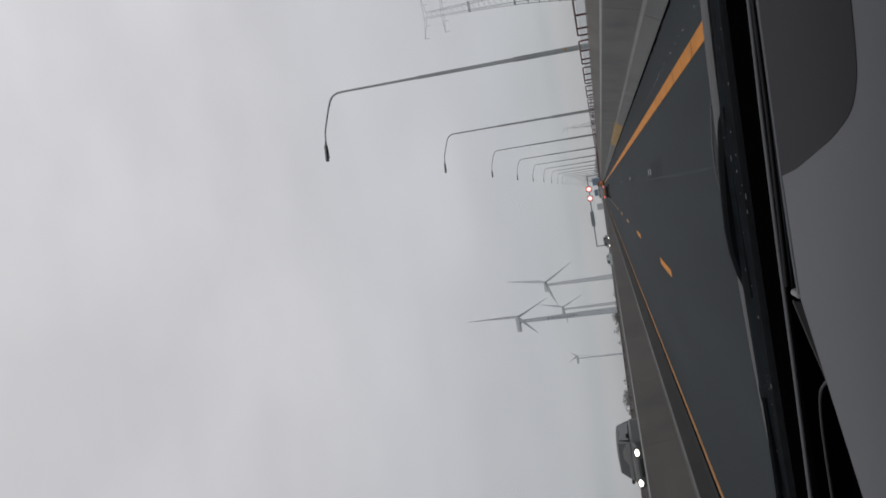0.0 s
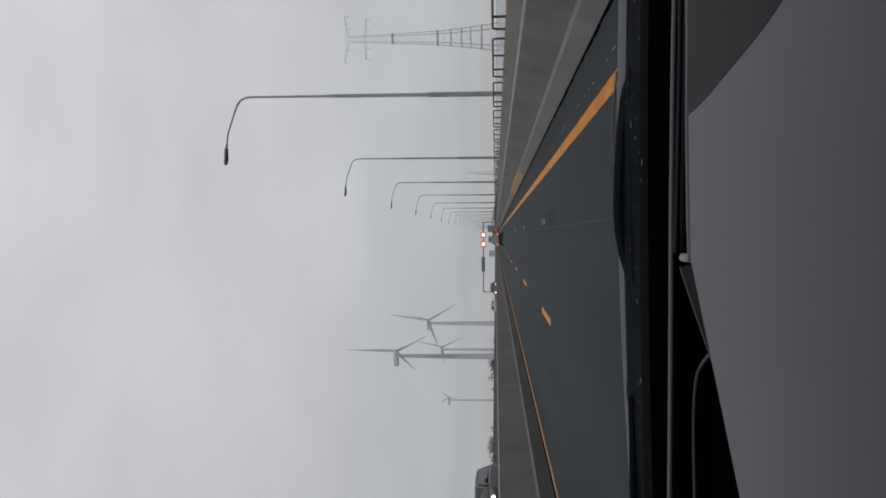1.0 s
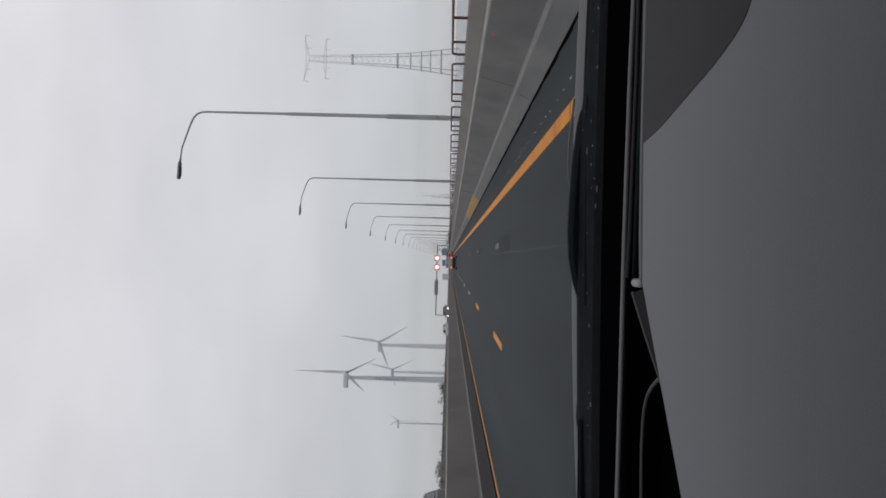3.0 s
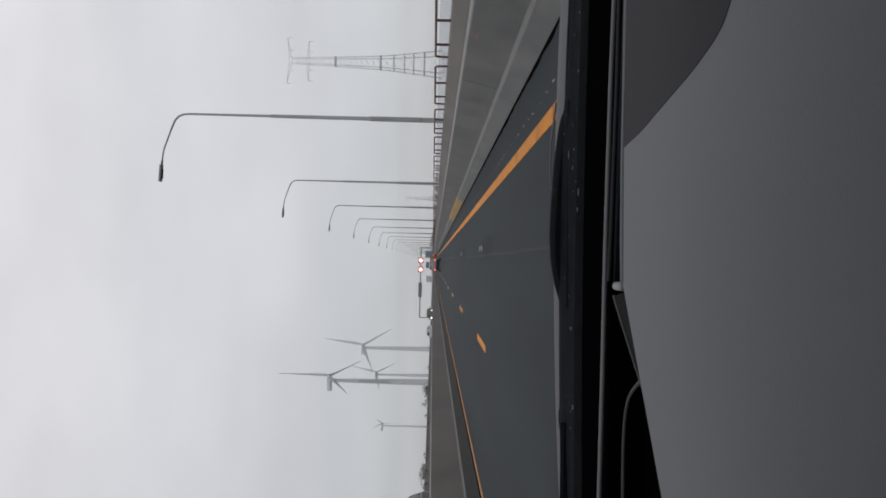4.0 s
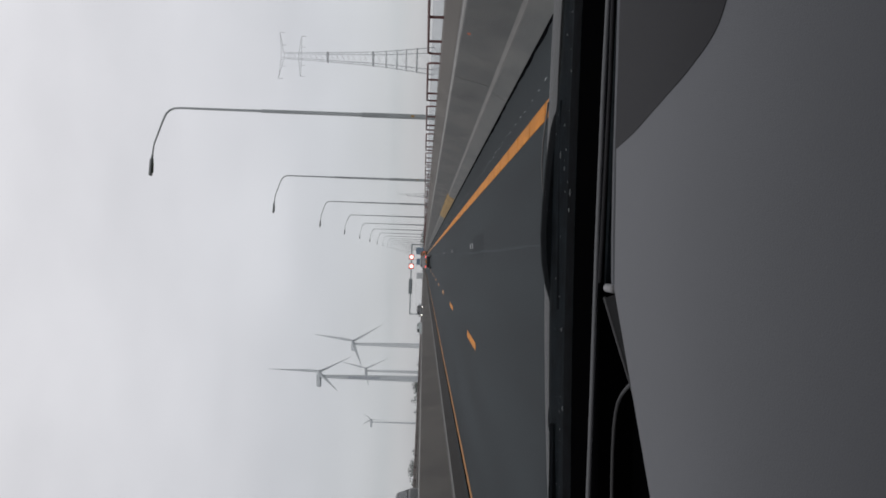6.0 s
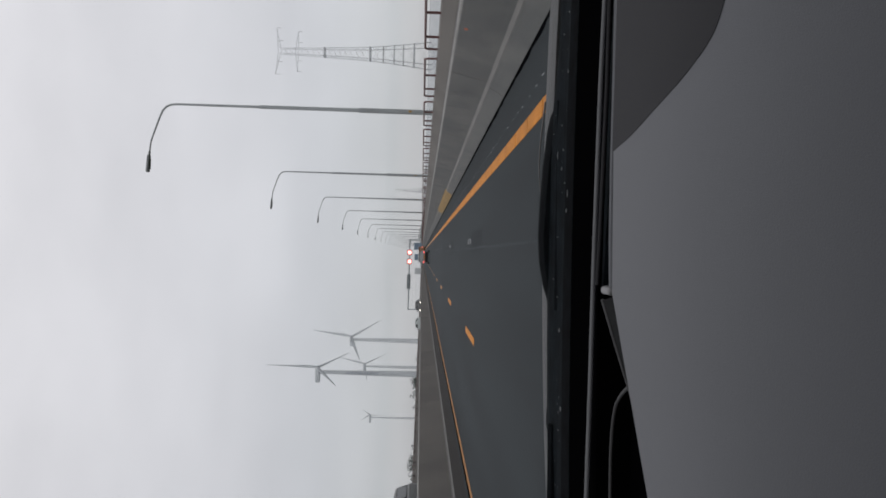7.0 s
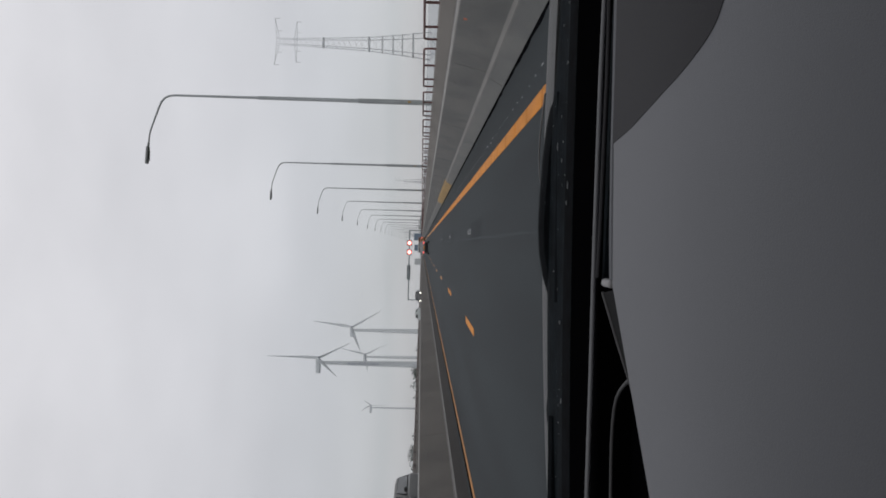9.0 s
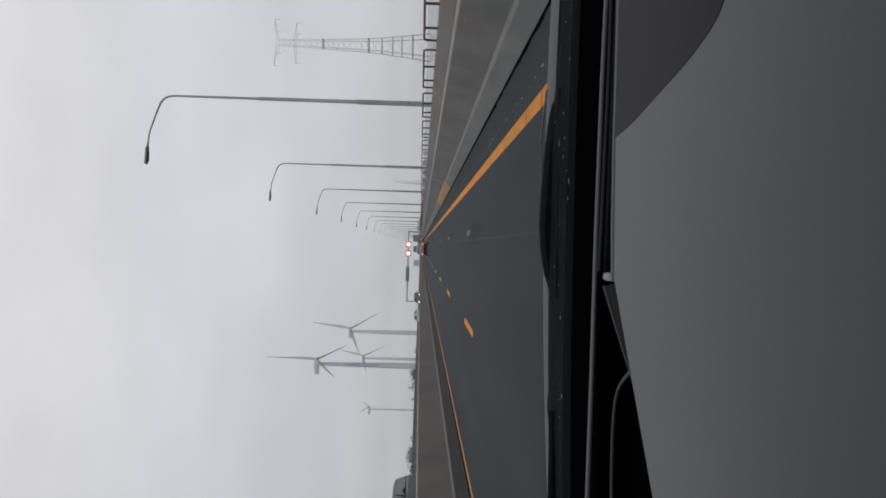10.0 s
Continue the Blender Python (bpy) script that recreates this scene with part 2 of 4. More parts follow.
RIM = mat("alloy_rim", (0.4, 0.4, 0.42), 0.35, 0.8, grain=0.04, scale=60, stain=0.1)
CAR_BLACK = mat("black_car_paint", (0.018, 0.019, 0.022), 0.3, grain=0.04, scale=60, stain=0.1)
CAR_GREY = mat("grey_car_paint", (0.07, 0.072, 0.072), 0.35, 0.2, grain=0.04, scale=60, stain=0.1)
CAR_MID = mat("dull_silver_car_paint", (0.20, 0.205, 0.21), 0.35, 0.2, grain=0.04, scale=60, stain=0.1)
CAR_SILVER = mat("silver_green_car_paint", (0.26, 0.29, 0.285), 0.35, 0.3, grain=0.04, scale=60, stain=0.1)
TRUCK_BLUE = mat("blue_grey_truck_side", (0.17, 0.23, 0.30), 0.5, grain=0.04, scale=10, stain=0.1)
TRUCK_WHITE = mat("pale_truck_side", (0.55, 0.57, 0.58), 0.5, grain=0.04, scale=10, stain=0.1)
TRUCK_ORANGE = mat("orange_van_paint", (0.30, 0.14, 0.07), 0.45, grain=0.04, scale=10, stain=0.1)
CAR_GLASS = mat("tinted_car_glass", (0.02, 0.024, 0.026), 0.08)
TAIL_LIGHT = glow("red_tail_light", (1.0, 0.13, 0.10), 1.1)
HEAD_LIGHT = glow("lit_headlight", (1.0, 0.92, 0.80), 6.0)
SPARE_RED = mat("unlit_red_lens", (0.25, 0.015, 0.012), 0.2)
SIGN_RED = glow("lit_red_ring", (1.0, 0.10, 0.06), 1.6)
SIGN_WHITE = glow("lit_white_dots", (1.0, 0.90, 0.86), 1.35)


def pane_material():
    m = bpy.data.materials.new("windscreen_glass")
    m.use_nodes = True
    n, l = m.node_tree.nodes, m.node_tree.links
    n.clear()
    out, tr, gl = n.new("ShaderNodeOutputMaterial"), n.new("ShaderNodeBsdfTransparent"), n.new("ShaderNodeBsdfGlossy")
    tr.inputs["Color"].default_value = (0.965, 0.975, 0.975, 1)
    gl.inputs["Roughness"].default_value = 0.02
    lw, pw, sc, mx = n.new("ShaderNodeLayerWeight"), n.new("ShaderNodeMath"), n.new("ShaderNodeMath"), n.new("ShaderNodeMixShader")
    pw.operation, sc.operation = "POWER", "MULTIPLY"
    pw.inputs[1].default_value, sc.inputs[1].default_value = 4.0, 0.6
    l.new(lw.outputs["Facing"], pw.inputs[0])
    l.new(pw.outputs[0], sc.inputs[0])
    l.new(sc.outputs[0], mx.inputs[0])
    l.new(tr.outputs[0], mx.inputs[1])
    l.new(gl.outputs[0], mx.inputs[2])
    l.new(mx.outputs[0], out.inputs["Surface"])
    return m


PANE = pane_material()


# ---- mesh helpers ----
def mesh(bm, name, material, smooth=False):
    bmesh.ops.recalc_face_normals(bm, faces=bm.faces[:])
    me = bpy.data.meshes.new(name)
    bm.to_mesh(me)
    bm.free()
    me.materials.append(material)
    if smooth:
        for p in me.polygons:
            p.use_smooth = True
        me.set_sharp_from_angle(angle=radians(38))
    return me


def part(name, bm, material, parent=None, label="", smooth=False):
    ob = new(name, mesh(bm, name, material, smooth))
    if parent is not None:
        ob.parent = parent
    return tagged(ob, label) if label else ob


def thing(name, label, category, group="", kind="", at=None):
    ob = tagged(new(name), label, category, group, kind)
    ob.empty_display_size = 0.2
    if at is not None:
        ob.matrix_basis = at
    return ob


def box(bm, x0, x1, y0, y1, z0, z1, bevel=0.0, seg=1):
    r = bmesh.ops.create_cube(bm, size=1.0)
    vs = r["verts"]
    for v in vs:
        v.co = Vector((x0 if v.co.x < 0 else x1, y0 if v.co.y < 0 else y1, z0 if v.co.z < 0 else z1))
    if bevel:
        es = list({e for v in vs for e in v.link_edges})
        bmesh.ops.bevel(bm, geom=es, offset=bevel, segments=seg, affect="EDGES", profile=0.5)
    return bm


def boxed(*a, **k):
    return box(bmesh.new(), *a, **k)


def tube(bm, pts, radii, n=8, caps=True):
    """A round bar along a line of points, with a radius at each."""
    pts = [Vector(p) for p in pts]
    if not isinstance(radii, (list, tuple)):
        radii = [radii] * len(pts)
    rings, side = [], None
    for i, p in enumerate(pts):
        d = (pts[min(i + 1, len(pts) - 1)] - pts[max(i - 1, 0)]).normalized()
        if side is None:
            side = d.orthogonal().normalized()
        side = (side - d * side.dot(d)).normalized()
        up = d.cross(side)
        rings.append([bm.verts.new(p + radii[i] * (math.cos(6.28318 * k / n) * side + math.sin(6.28318 * k / n) * up)) for k in range(n)])
    for a, b in zip(rings, rings[1:]):
        for k in range(n):
            bm.faces.new((a[k], a[(k + 1) % n], b[(k + 1) % n], b[k]))
    if caps:
        bm.faces.new(rings[0][::-1])
        bm.faces.new(rings[-1])
    return bm


def tubed(*a, **k):
    return tube(bmesh.new(), *a, **k)


def prism(bm, outline, y0, y1, axis="y"):
    """A closed outline of (x, z) drawn out from y0 to y1 (axis y), or of (x, y) from z0 to z1 (axis z), or of (y, z) along x."""
    def at(a, b, c):
        return {"y": (a, c, b), "z": (a, b, c), "x": (c, a, b)}[axis]
    lo = [bm.verts.new(at(a, b, y0)) for a, b in outline]
    hi = [bm.verts.new(at(a, b, y1)) for a, b in outline]
    k = len(outline)
    for i in range(k):
        bm.faces.new((lo[i], lo[(i + 1) % k], hi[(i + 1) % k], hi[i]))
    bm.faces.new(lo[::-1])
    bm.faces.new(hi)
    return bm


def prismed(*a, **k):
    return prism(bmesh.new(), *a, **k)


def loft(bm, rings, close=True, caps=True):
    """Skin over rings of points, all with as many points."""
    vs = [[bm.verts.new(p) for p in ring] for ring in rings]
    k = len(vs[0])
    for a, b in zip(vs, vs[1:]):
        for i in range(k if close else k - 1):
            bm.faces.new((a[i], a[(i + 1) % k], b[(i + 1) % k], b[i]))
    if caps and close:
        bm.faces.new(vs[0][::-1])
        bm.faces.new(vs[-1])
    return bm


def strip(bm, edges_a, edges_b, thick):
    """A sheet with thickness between two lines of points."""
    rings = []
    for a, b in zip(edges_a, edges_b):
        a, b = Vector(a), Vector(b)
        d = Vector((0, 0, -thick))
        rings.append([a, b, b + d, a + d])
    return loft(bm, rings)


# ---- the setting: water, embankment, carriageways ----
RIGHT_LINE, LANE_LINE, LEFT_LINE = 1.47, -1.82, -4.86
FOOT, FOOT_LEFT = 2.34, -5.30
# the oncoming carriageway lies higher, and falls away from the median
FAR_SIDE, FAR_RISE, MEDIAN_RISE = -15.4, 0.32, 0.48

water = part("water", boxed(-4500, 4500, -1500, 4800, -5.0, -4.0), WATER)
tagged(water, "calm grey estuary water under an overcast sky", "water", kind="structure")
bank = bmesh.new()
prism(bank, [(-44, -4.5), (-34, -0.35), (-16.2, -0.05), (-16.2, -1.2), (3.0, -1.2), (3.0, -0.05), (11.5, -0.35), (22, -4.5)], -260, 2600)
tagged(part("ground", bank, GRASS), "green grass embankment beside the carriageways", "ground", kind="structure")

road = tagged(part("road", boxed(FOOT_LEFT - 0.3, FOOT + 0.4, -60, 2500, -0.6, 0.0), ASPHALT), "dark grey damp asphalt carriageway", "road", kind="structure")
road_far = tagged(part("road", prismed([(FAR_SIDE - 0.3, -0.6), (FAR_SIDE - 0.3, FAR_RISE), (FOOT_LEFT - 0.6, MEDIAN_RISE), (FOOT_LEFT - 0.6, -0.6)], -60, 2500), ASPHALT), "dark grey asphalt oncoming carriageway", "road", kind="structure")


# ---- concrete barriers with their railings ----
def barrier_outline(s, top):
    """Right-hand profile from its foot at 0; s mirrors it."""
    pts = [(-0.0, 0.0), (0.13, 0.225), (0.21, 0.25), (0.345, top - 0.02), (0.365, top), (0.46, top + 0.012), (0.50, top + 0.012), (0.50, 0.0)]
    return [(s * x, z) for x, z in pts]


def barrier(name, foot, s, top, y0, y1, step, label, near, stone):
    root = thing(name, label, "concrete barrier", kind="structure", at=pose(foot, 0, 0))
    me = None
    count = int((near - y0) / step)
    for i in range(count):
        if me is None:
            me = mesh(prismed(barrier_outline(s, top), 0.012, step - 0.012), "barrier_unit", stone)
        ob = new("barrier_unit", me)
        ob.parent, ob.location = root, (0, y0 + i * step, 0)
    rest = prismed(barrier_outline(s, top), y0 + count * step, y1)
    part("barrier_run", rest, stone, root)
    core = prismed([(s * 0.03, 0.0), (s * 0.16, 0.21), (s * 0.24, 0.235), (s * 0.38, top - 0.04), (s * 0.48, top - 0.03), (s * 0.48, 0.0)], y0, near)
    part("joint_filler", core, JOINT, root, "dark joint filler between units")
    step_pts = [(0.125, 0.222), (0.132, 0.234), (0.208, 0.259), (0.214, 0.253)] if s > 0 else [(0.15, 0.222), (0.155, 0.244), (0.206, 0.259), (0.2105, 0.290), (0.224, 0.290), (0.218, 0.25)]
    led = prismed([(s * x, z) for x, z in step_pts], y0, y1)
    part("ledge", led, CONCRETE_LIGHT, root, "paler concrete ledge")
    return root


right_barrier = barrier("barrier_right", FOOT, 1, 0.80, -24, 2400, 6.0, "weathered grey concrete step barrier along the road edge", 250, CONCRETE)
left_barrier = barrier("barrier_median", FOOT_LEFT, -1, 1.07, -24, 2400, 6.0, "brownish grey concrete median barrier between carriageways", 250, CONCRETE_DARK)
far_barrier = barrier("barrier_far", FAR_SIDE, -1, 0.80, -24, 2400, 6.0, "grey concrete barrier beyond the oncoming lanes", 130, CONCRETE_DARK)
far_barrier.location.z = FAR_RISE
part("dirty_toe", prismed([(0.006, 0.0), (-0.126, 0.2255), (-0.150, 0.234), (-0.14, 0.21), (-0.02, 0.0)], -24, 900), CONCRETE_DIRTY, left_barrier, "dark grimy toe")
# strips along both barriers with the edge highlight in their colour
part("top_edge", prismed([(-0.352, 1.054), (-0.366, 1.078), (-0.41, 1.086), (-0.41, 1.07)], -24, 2400), CONCRETE_PALE, left_barrier, "pale top edge")
part("top_edge", prismed([(0.352, 0.786), (0.362, 0.806), (0.40, 0.812), (0.40, 0.80)], -24, 2400), CONCRETE_PALE, right_barrier, "top edge with its highlight painted pale")


def parapet(name, x, s, label, y1, stone, rise=0.0):
    ob = part(name, prismed([(x, 0.0), (x, 0.80), (x + s * 0.02, 0.83), (x + s * 0.17, 0.98), (x + s * 0.20, 0.99), (x + s * 0.36, 0.995), (x + s * 0.40, 0.96), (x + s * 0.40, -1.0), (x, -1.0)], -24, y1), stone)
    ob.location.z = rise
    return tagged(ob, label, "parapet", kind="structure")


parapet("parapet_right", FOOT + 0.505, 1, "brownish concrete bridge parapet behind the road barrier", 2400, CONCRETE_BROWN)
parapet("parapet_far", FAR_SIDE - 0.505, -1, "brownish concrete parapet beyond the oncoming lanes", 2400, CONCRETE_DARK, FAR_RISE + 0.02)


def railing_section(x, y):
    root = thing("railing_section", "red-brown painted tubular steel railing on the parapet", "railing", "railings along the parapet", at=pose(x, y, 0.985))
    z = 0.198
    arch = [(0, 0, 0), (0, 0, z - 0.07), (0, 0.02, z - 0.02), (0, 0.07, z), (0, 2.98, z), (0, 3.03, z - 0.02), (0, 3.05, z - 0.07), (0, 3.05, 0)]
    part("top_rail", tubed(arch, 0.017, 6), RAIL_BROWN, root, smooth=True)
    for py in (1.2, 2.36):
        part("post", boxed(-0.016, 0.016, py - 0.016, py + 0.016, 0, z, 0.004), RAIL_BROWN, root)
    return root


RAIL_STEP = 3.64
first = railing_section(FOOT + 0.72, -12.68)
for i in range(1, 68):
    copy_thing(first, pose(FOOT + 0.72, -12.68 + i * RAIL_STEP, 0.985))
for i in range(1, 50):
    copy_thing(first, pose(FAR_SIDE - 0.43, -3.0 + i * RAIL_STEP, 0.805 + FAR_RISE))
stub = mesh(boxed(-0.495, -0.455, -0.13, 0.13, 0.80, 1.0, 0.008), "joint_post", CONCRETE_DIRTY)
for i in range(1, 40):
    ob = new("joint_post", stub)
    ob.parent, ob.location = far_barrier, (0, -3.3 + i * RAIL_STEP, 0)
part("top_strip", boxed(-0.53, -0.475, -24, 900, 0.995, 1.025), CONCRETE_DIRTY, far_barrier, "grimy dark top strip")
for x, y0, rise in ((FOOT + 0.72, -12.68 + 68 * RAIL_STEP, 0.0), (FAR_SIDE - 0.43, -3.0 + 50 * RAIL_STEP, FAR_RISE - 0.18)):
    bm = bmesh.new()
    box(bm, x - 0.024, x + 0.024, y0, 900, 1.165 + rise, 1.2 + rise)
    y = y0
    while y < 700:
        box(bm, x - 0.015, x + 0.015, y - 0.015, y + 0.015, 0.985 + rise, 1.18 + rise)
        y += 1.15
    tagged(part("railing_run", bm, RAIL_BROWN), "red-brown steel railing running on into the distance", "railing", kind="stuff")


# ---- lane markings ----
def marking(name, x, w, y0, y1, material, z=0.006):
    return part(name, boxed(x - w / 2, x + w / 2, y0, y1, -0.001, z, 0.001), material, road)


tape = mesh(boxed(-0.088, 0.088, 0.026, 1.124, -0.001, 0.006), "yellow_tape", YELLOW)
for i in range(75):
    ob = new("yellow_tape", tape)
    ob.parent, ob.location = road, (RIGHT_LINE, -3.51 + i * 1.15, 0)
marking("yellow_tape", RIGHT_LINE, 0.176, 82.75, 1500, YELLOW_HAZED)
thin = mesh(boxed(-0.07, 0.07, 0.01, 5.99, -0.001, 0.006), "yellow_tape", YELLOW_HAZED)
for i in range(20):
    ob = new("yellow_tape", thin)
    ob.parent, ob.location = road, (LEFT_LINE, -4 + i * 6.0, 0)
marking("yellow_tape", LEFT_LINE, 0.14, 116, 1500, YELLOW_HAZED)
dark_seam = part("removed_line_strip", boxed(LEFT_LINE - 0.225, LEFT_LINE - 0.074, -10, 700, -0.001, 0.004), TAR, road, "dark blacked-out strip beside the line")
dash = mesh(boxed(-0.075, 0.075, 0.0, 3.1, -0.001, 0.006), "lane_dash", YELLOW)
# dashes farther off take the yellow with haze in its colour
hazed_dash = mesh(boxed(-0.075, 0.075, 0.0, 3.1, -0.001, 0.006), "lane_dash", YELLOW_HAZED)
for i in range(-1, 60):
    ob = new("lane_dash", dash if i < 2 else hazed_dash)
    ob.parent, ob.location = road, (LANE_LINE, 17.1 + i * 13.2, 0)
chip = mesh(boxed(-0.004, 0.004, 0, 0.10, -0.001, 0.004), "marking_remnant", WHITE_MARK)
rnd = random.Random(4)
for i in range(90):
    ob = new("marking_remnant", chip)
    ob.parent, ob.location = road, (RIGHT_LINE + 0.32 + rnd.uniform(-0.018, 0.018), 3.0 + i * 0.55 + rnd.uniform(-0.12, 0.12), 0)
    ob.scale = (rnd.uniform(0.4, 1.3), rnd.uniform(0.3, 1.6), 1)
ghost = mesh(boxed(-0.065, 0.065, 0, 0.2, -0.001, 0.003), "old_line_patch", WHITE_MARK)
for i in range(12):
    for dy in (0.0, 0.75):
        ob = new("old_line_patch", ghost)
        ob.parent, ob.location = road, (0.33, 19.2 + i * 13.2 + dy + rnd.uniform(0, 0.1), 0)
        ob.scale = (1, rnd.uniform(0.5, 1.1), 1)
worn = mesh(boxed(-0.26, 0.20, -3.4, -0.15, -0.001, 0.002), "removed_line_patch", ASPHALT_DARK)
for i in range(12):
    ob = new("removed_line_patch", worn)
    ob.parent, ob.location = road, (0.33, 19.2 + i * 13.2, 0)

joint_line = bmesh.new()
loft(joint_line, [[(0.14 + 0.012 * math.sin(y * 0.9), y, 0.003), (0.175 + 0.012 * math.sin(y * 1.3), y, 0.003), (0.175, y, -0.002), (0.14, y, -0.002)] for y in [4 + 1.5 * i for i in range(60)]])
part("paving_joint", joint_line, ASPHALT_OLD, road, "paler joint between asphalt strips")
seam = bmesh.new()
y, cuts = -24.0, []
while y < 120:
    cuts.append((y, rnd.uniform(0.045, 0.085)))
    y += rnd.uniform(0.07, 0.28)
cuts += [(120.0, 0.04), (900.0, 0.04)]
loft(seam, [[(FOOT - w, y, 0.004), (FOOT + 0.02, y, 0.006), (FOOT + 0.02, y, -0.002), (FOOT - w, y, -0.002)] for y, w in cuts])
part("gutter_seam", seam, TAR, road, "dark ragged gutter seam at the barrier foot")

# painted and sprayed marks, bolts and scuffs on the barrier
toe = prismed([(-0.004, 0.02), (0.126, 0.23), (0.132, 0.236), (0.21, 0.262), (0.219, 0.295), (0.235, 0.295), (0.2, 0.19), (0.03, 0.02)], 32.0, 47.0)
part("painted_stripe", toe, YELLOW_WALL, right_barrier, "faded yellow paint along the barrier foot")
for y, zc, h, w in ((9.6, 0.70, 0.02, 0.07), (19.0, 0.55, 0.025, 0.30), (36.0, 0.45, 0.03, 0.9)):
    xa = 0.21 + (zc - 0.205) * 0.2347
    lean = 0.2347 * h
    bm = prismed([(xa - lean - 0.004, zc - h), (xa - 0.004, zc), (xa + lean - 0.004, zc + h), (xa + lean + 0.008, zc + h), (xa - lean + 0.008, zc - h)], y, y + w)
    part("spray_mark", bm, ORANGE_MARK, right_barrier, "orange-red sprayed mark")
bolt = mesh(tubed([(0, 0, 0), (-0.006, 0, 0)], 0.022, 8), "bolt_hole", JOINT)
for root, s, lift in ((right_barrier, 1, 0.0), (left_barrier, -1, 0.12)):
    for i in range(14):
        y = 7.3 + i * 6.0
        for k in range(7):
            if rnd.random() < 0.2:
                continue
            z = 0.27 + k * 0.064 + lift + rnd.uniform(-0.02, 0.02)
            dx = 0.21 + (z - 0.205) * (0.2347 if s > 0 else 0.1677)
            ob = new("bolt_hole", bolt)
            ob.parent = root
            ob.location = (s * dx + (0 if s > 0 else 0.006), y + rnd.choice((-0.18, 0.0, 0.0)) + rnd.uniform(-0.06, 0.06), z)
            ob.scale = (1, rnd.uniform(0.4, 1.3), rnd.uniform(0.4, 1.2))


def chipped(cx, cz, ly, lz, lean, seed):
    """A ragged flat scar on the barrier's face: long along the road, shallow."""
    rr = random.Random(seed)
    ring = []
    for i in range(9):
        a = 6.28318 * i / 9
        q = rr.uniform(0.55, 1.0)
        dz = lz * q * math.sin(a)
        ring.append((cx + lean * dz, ly * q * math.cos(a), cz + dz))
    return loft(bmesh.new(), [[(x - 0.003, y, z) for x, y, z in ring], [(x + 0.012, y, z) for x, y, z in ring]])


for i in range(12):
    y = 6.0 + i * 6.0
    for cx, cz, ly, lz, lean in ((0.128, 0.186, 0.16, 0.016, 0.7), (0.24, 0.32, 0.03, 0.10, 0.2347), (0.06, 0.09, 0.03, 0.07, 0.7)):
        ob = part("spall", chipped(cx, cz, ly * rnd.uniform(0.6, 1.3), lz, lean, i * 7 + int(cz * 100)), JOINT if rnd.random() < 0.5 else CONCRETE_DIRTY, right_barrier, "dark spalled edge at a joint")
        ob.location = (0, y + rnd.uniform(-0.05, 0.05), 0)
for i in range(14):
    z = rnd.choice((0.24, 0.30, 0.42, 0.55, 0.68))
    ob = part("scuff", chipped(0.21 + (z - 0.205) * 0.2347 - 0.001, z, rnd.uniform(0.05, 0.3), rnd.uniform(0.004, 0.012), 0.2347, 90 + i), CONCRETE_LIGHT, right_barrier, "pale shallow scuff mark")
    ob.location = (0, 5.5 + 4.1 * i + rnd.uniform(-1, 1), 0)


# ---- street lamps ----
def street_lamp(at, steel, dark):
    root = thing("street_lamp", "tall grey steel street lamp with an arm over the road", "street lamp", "lamps along the road", at=at)
    part("base_plate", boxed(-0.25, 0.25, -0.25, 0.25, -0.3, 0.03, 0.02), steel, root)
    part("lower_pole", tubed([(0, 0, 0), (0, 0, 4.9)], [0.14, 0.132], 12), steel, root, smooth=True)
    part("middle_pole", tubed([(0, 0, 4.85), (0, 0, 4.9), (0, 0, 10.2)], [0.12, 0.105, 0.095], 12), steel, root, smooth=True)
    top = [(0, 0, 10.15), (0, 0, 14.55), (-0.03, 0, 14.85), (-0.14, 0, 15.1), (-0.36, 0, 15.29), (-0.7, 0, 15.43), (-1.2, 0, 15.60), (-1.9, 0, 15.83), (-2.1, 0, 15.87), (-2.72, 0, 15.93)]
    part("arm", tubed(top, [0.075, 0.06, 0.056, 0.055, 0.053, 0.05, 0.046, 0.044, 0.042, 0.042], 10), steel, root, smooth=True)
    part("spigot", tubed([(-2.55, 0, 15.915), (-2.8, 0, 15.935)], 0.06, 10), dark, root, smooth=True)
    head = boxed(-3.66, -2.74, -0.17, 0.17, 15.87, 16.01, 0.045, 2)
    for v in head.verts:
        v.co.z += 0.05 * (-2.74 - v.co.x)
        v.co.y *= 1.0 - 0.12 * abs(v.co.x + 3.2)
    lantern = part("lantern", head, dark, root, "dark flat box-shaped lantern", smooth=True)
    part("lens", boxed(-3.5, -2.95, -0.12, 0.12, 15.865, 15.885, 0.006), CAR_GLASS, lantern)
    part("pole_tag", boxed(-0.06, 0.06, -0.142, -0.135, 2.1, 2.25), YELLOW_WALL, root, "small yellow tag on the pole")
    return root


# haze is put into the lamps' materials by steps: farther ones are more see-through
LAMP_STEP = 35.5
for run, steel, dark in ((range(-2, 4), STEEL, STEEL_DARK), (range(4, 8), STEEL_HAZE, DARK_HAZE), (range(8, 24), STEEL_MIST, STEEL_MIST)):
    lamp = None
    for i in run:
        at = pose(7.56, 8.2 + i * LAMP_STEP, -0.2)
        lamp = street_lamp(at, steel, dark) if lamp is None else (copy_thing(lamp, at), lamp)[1]


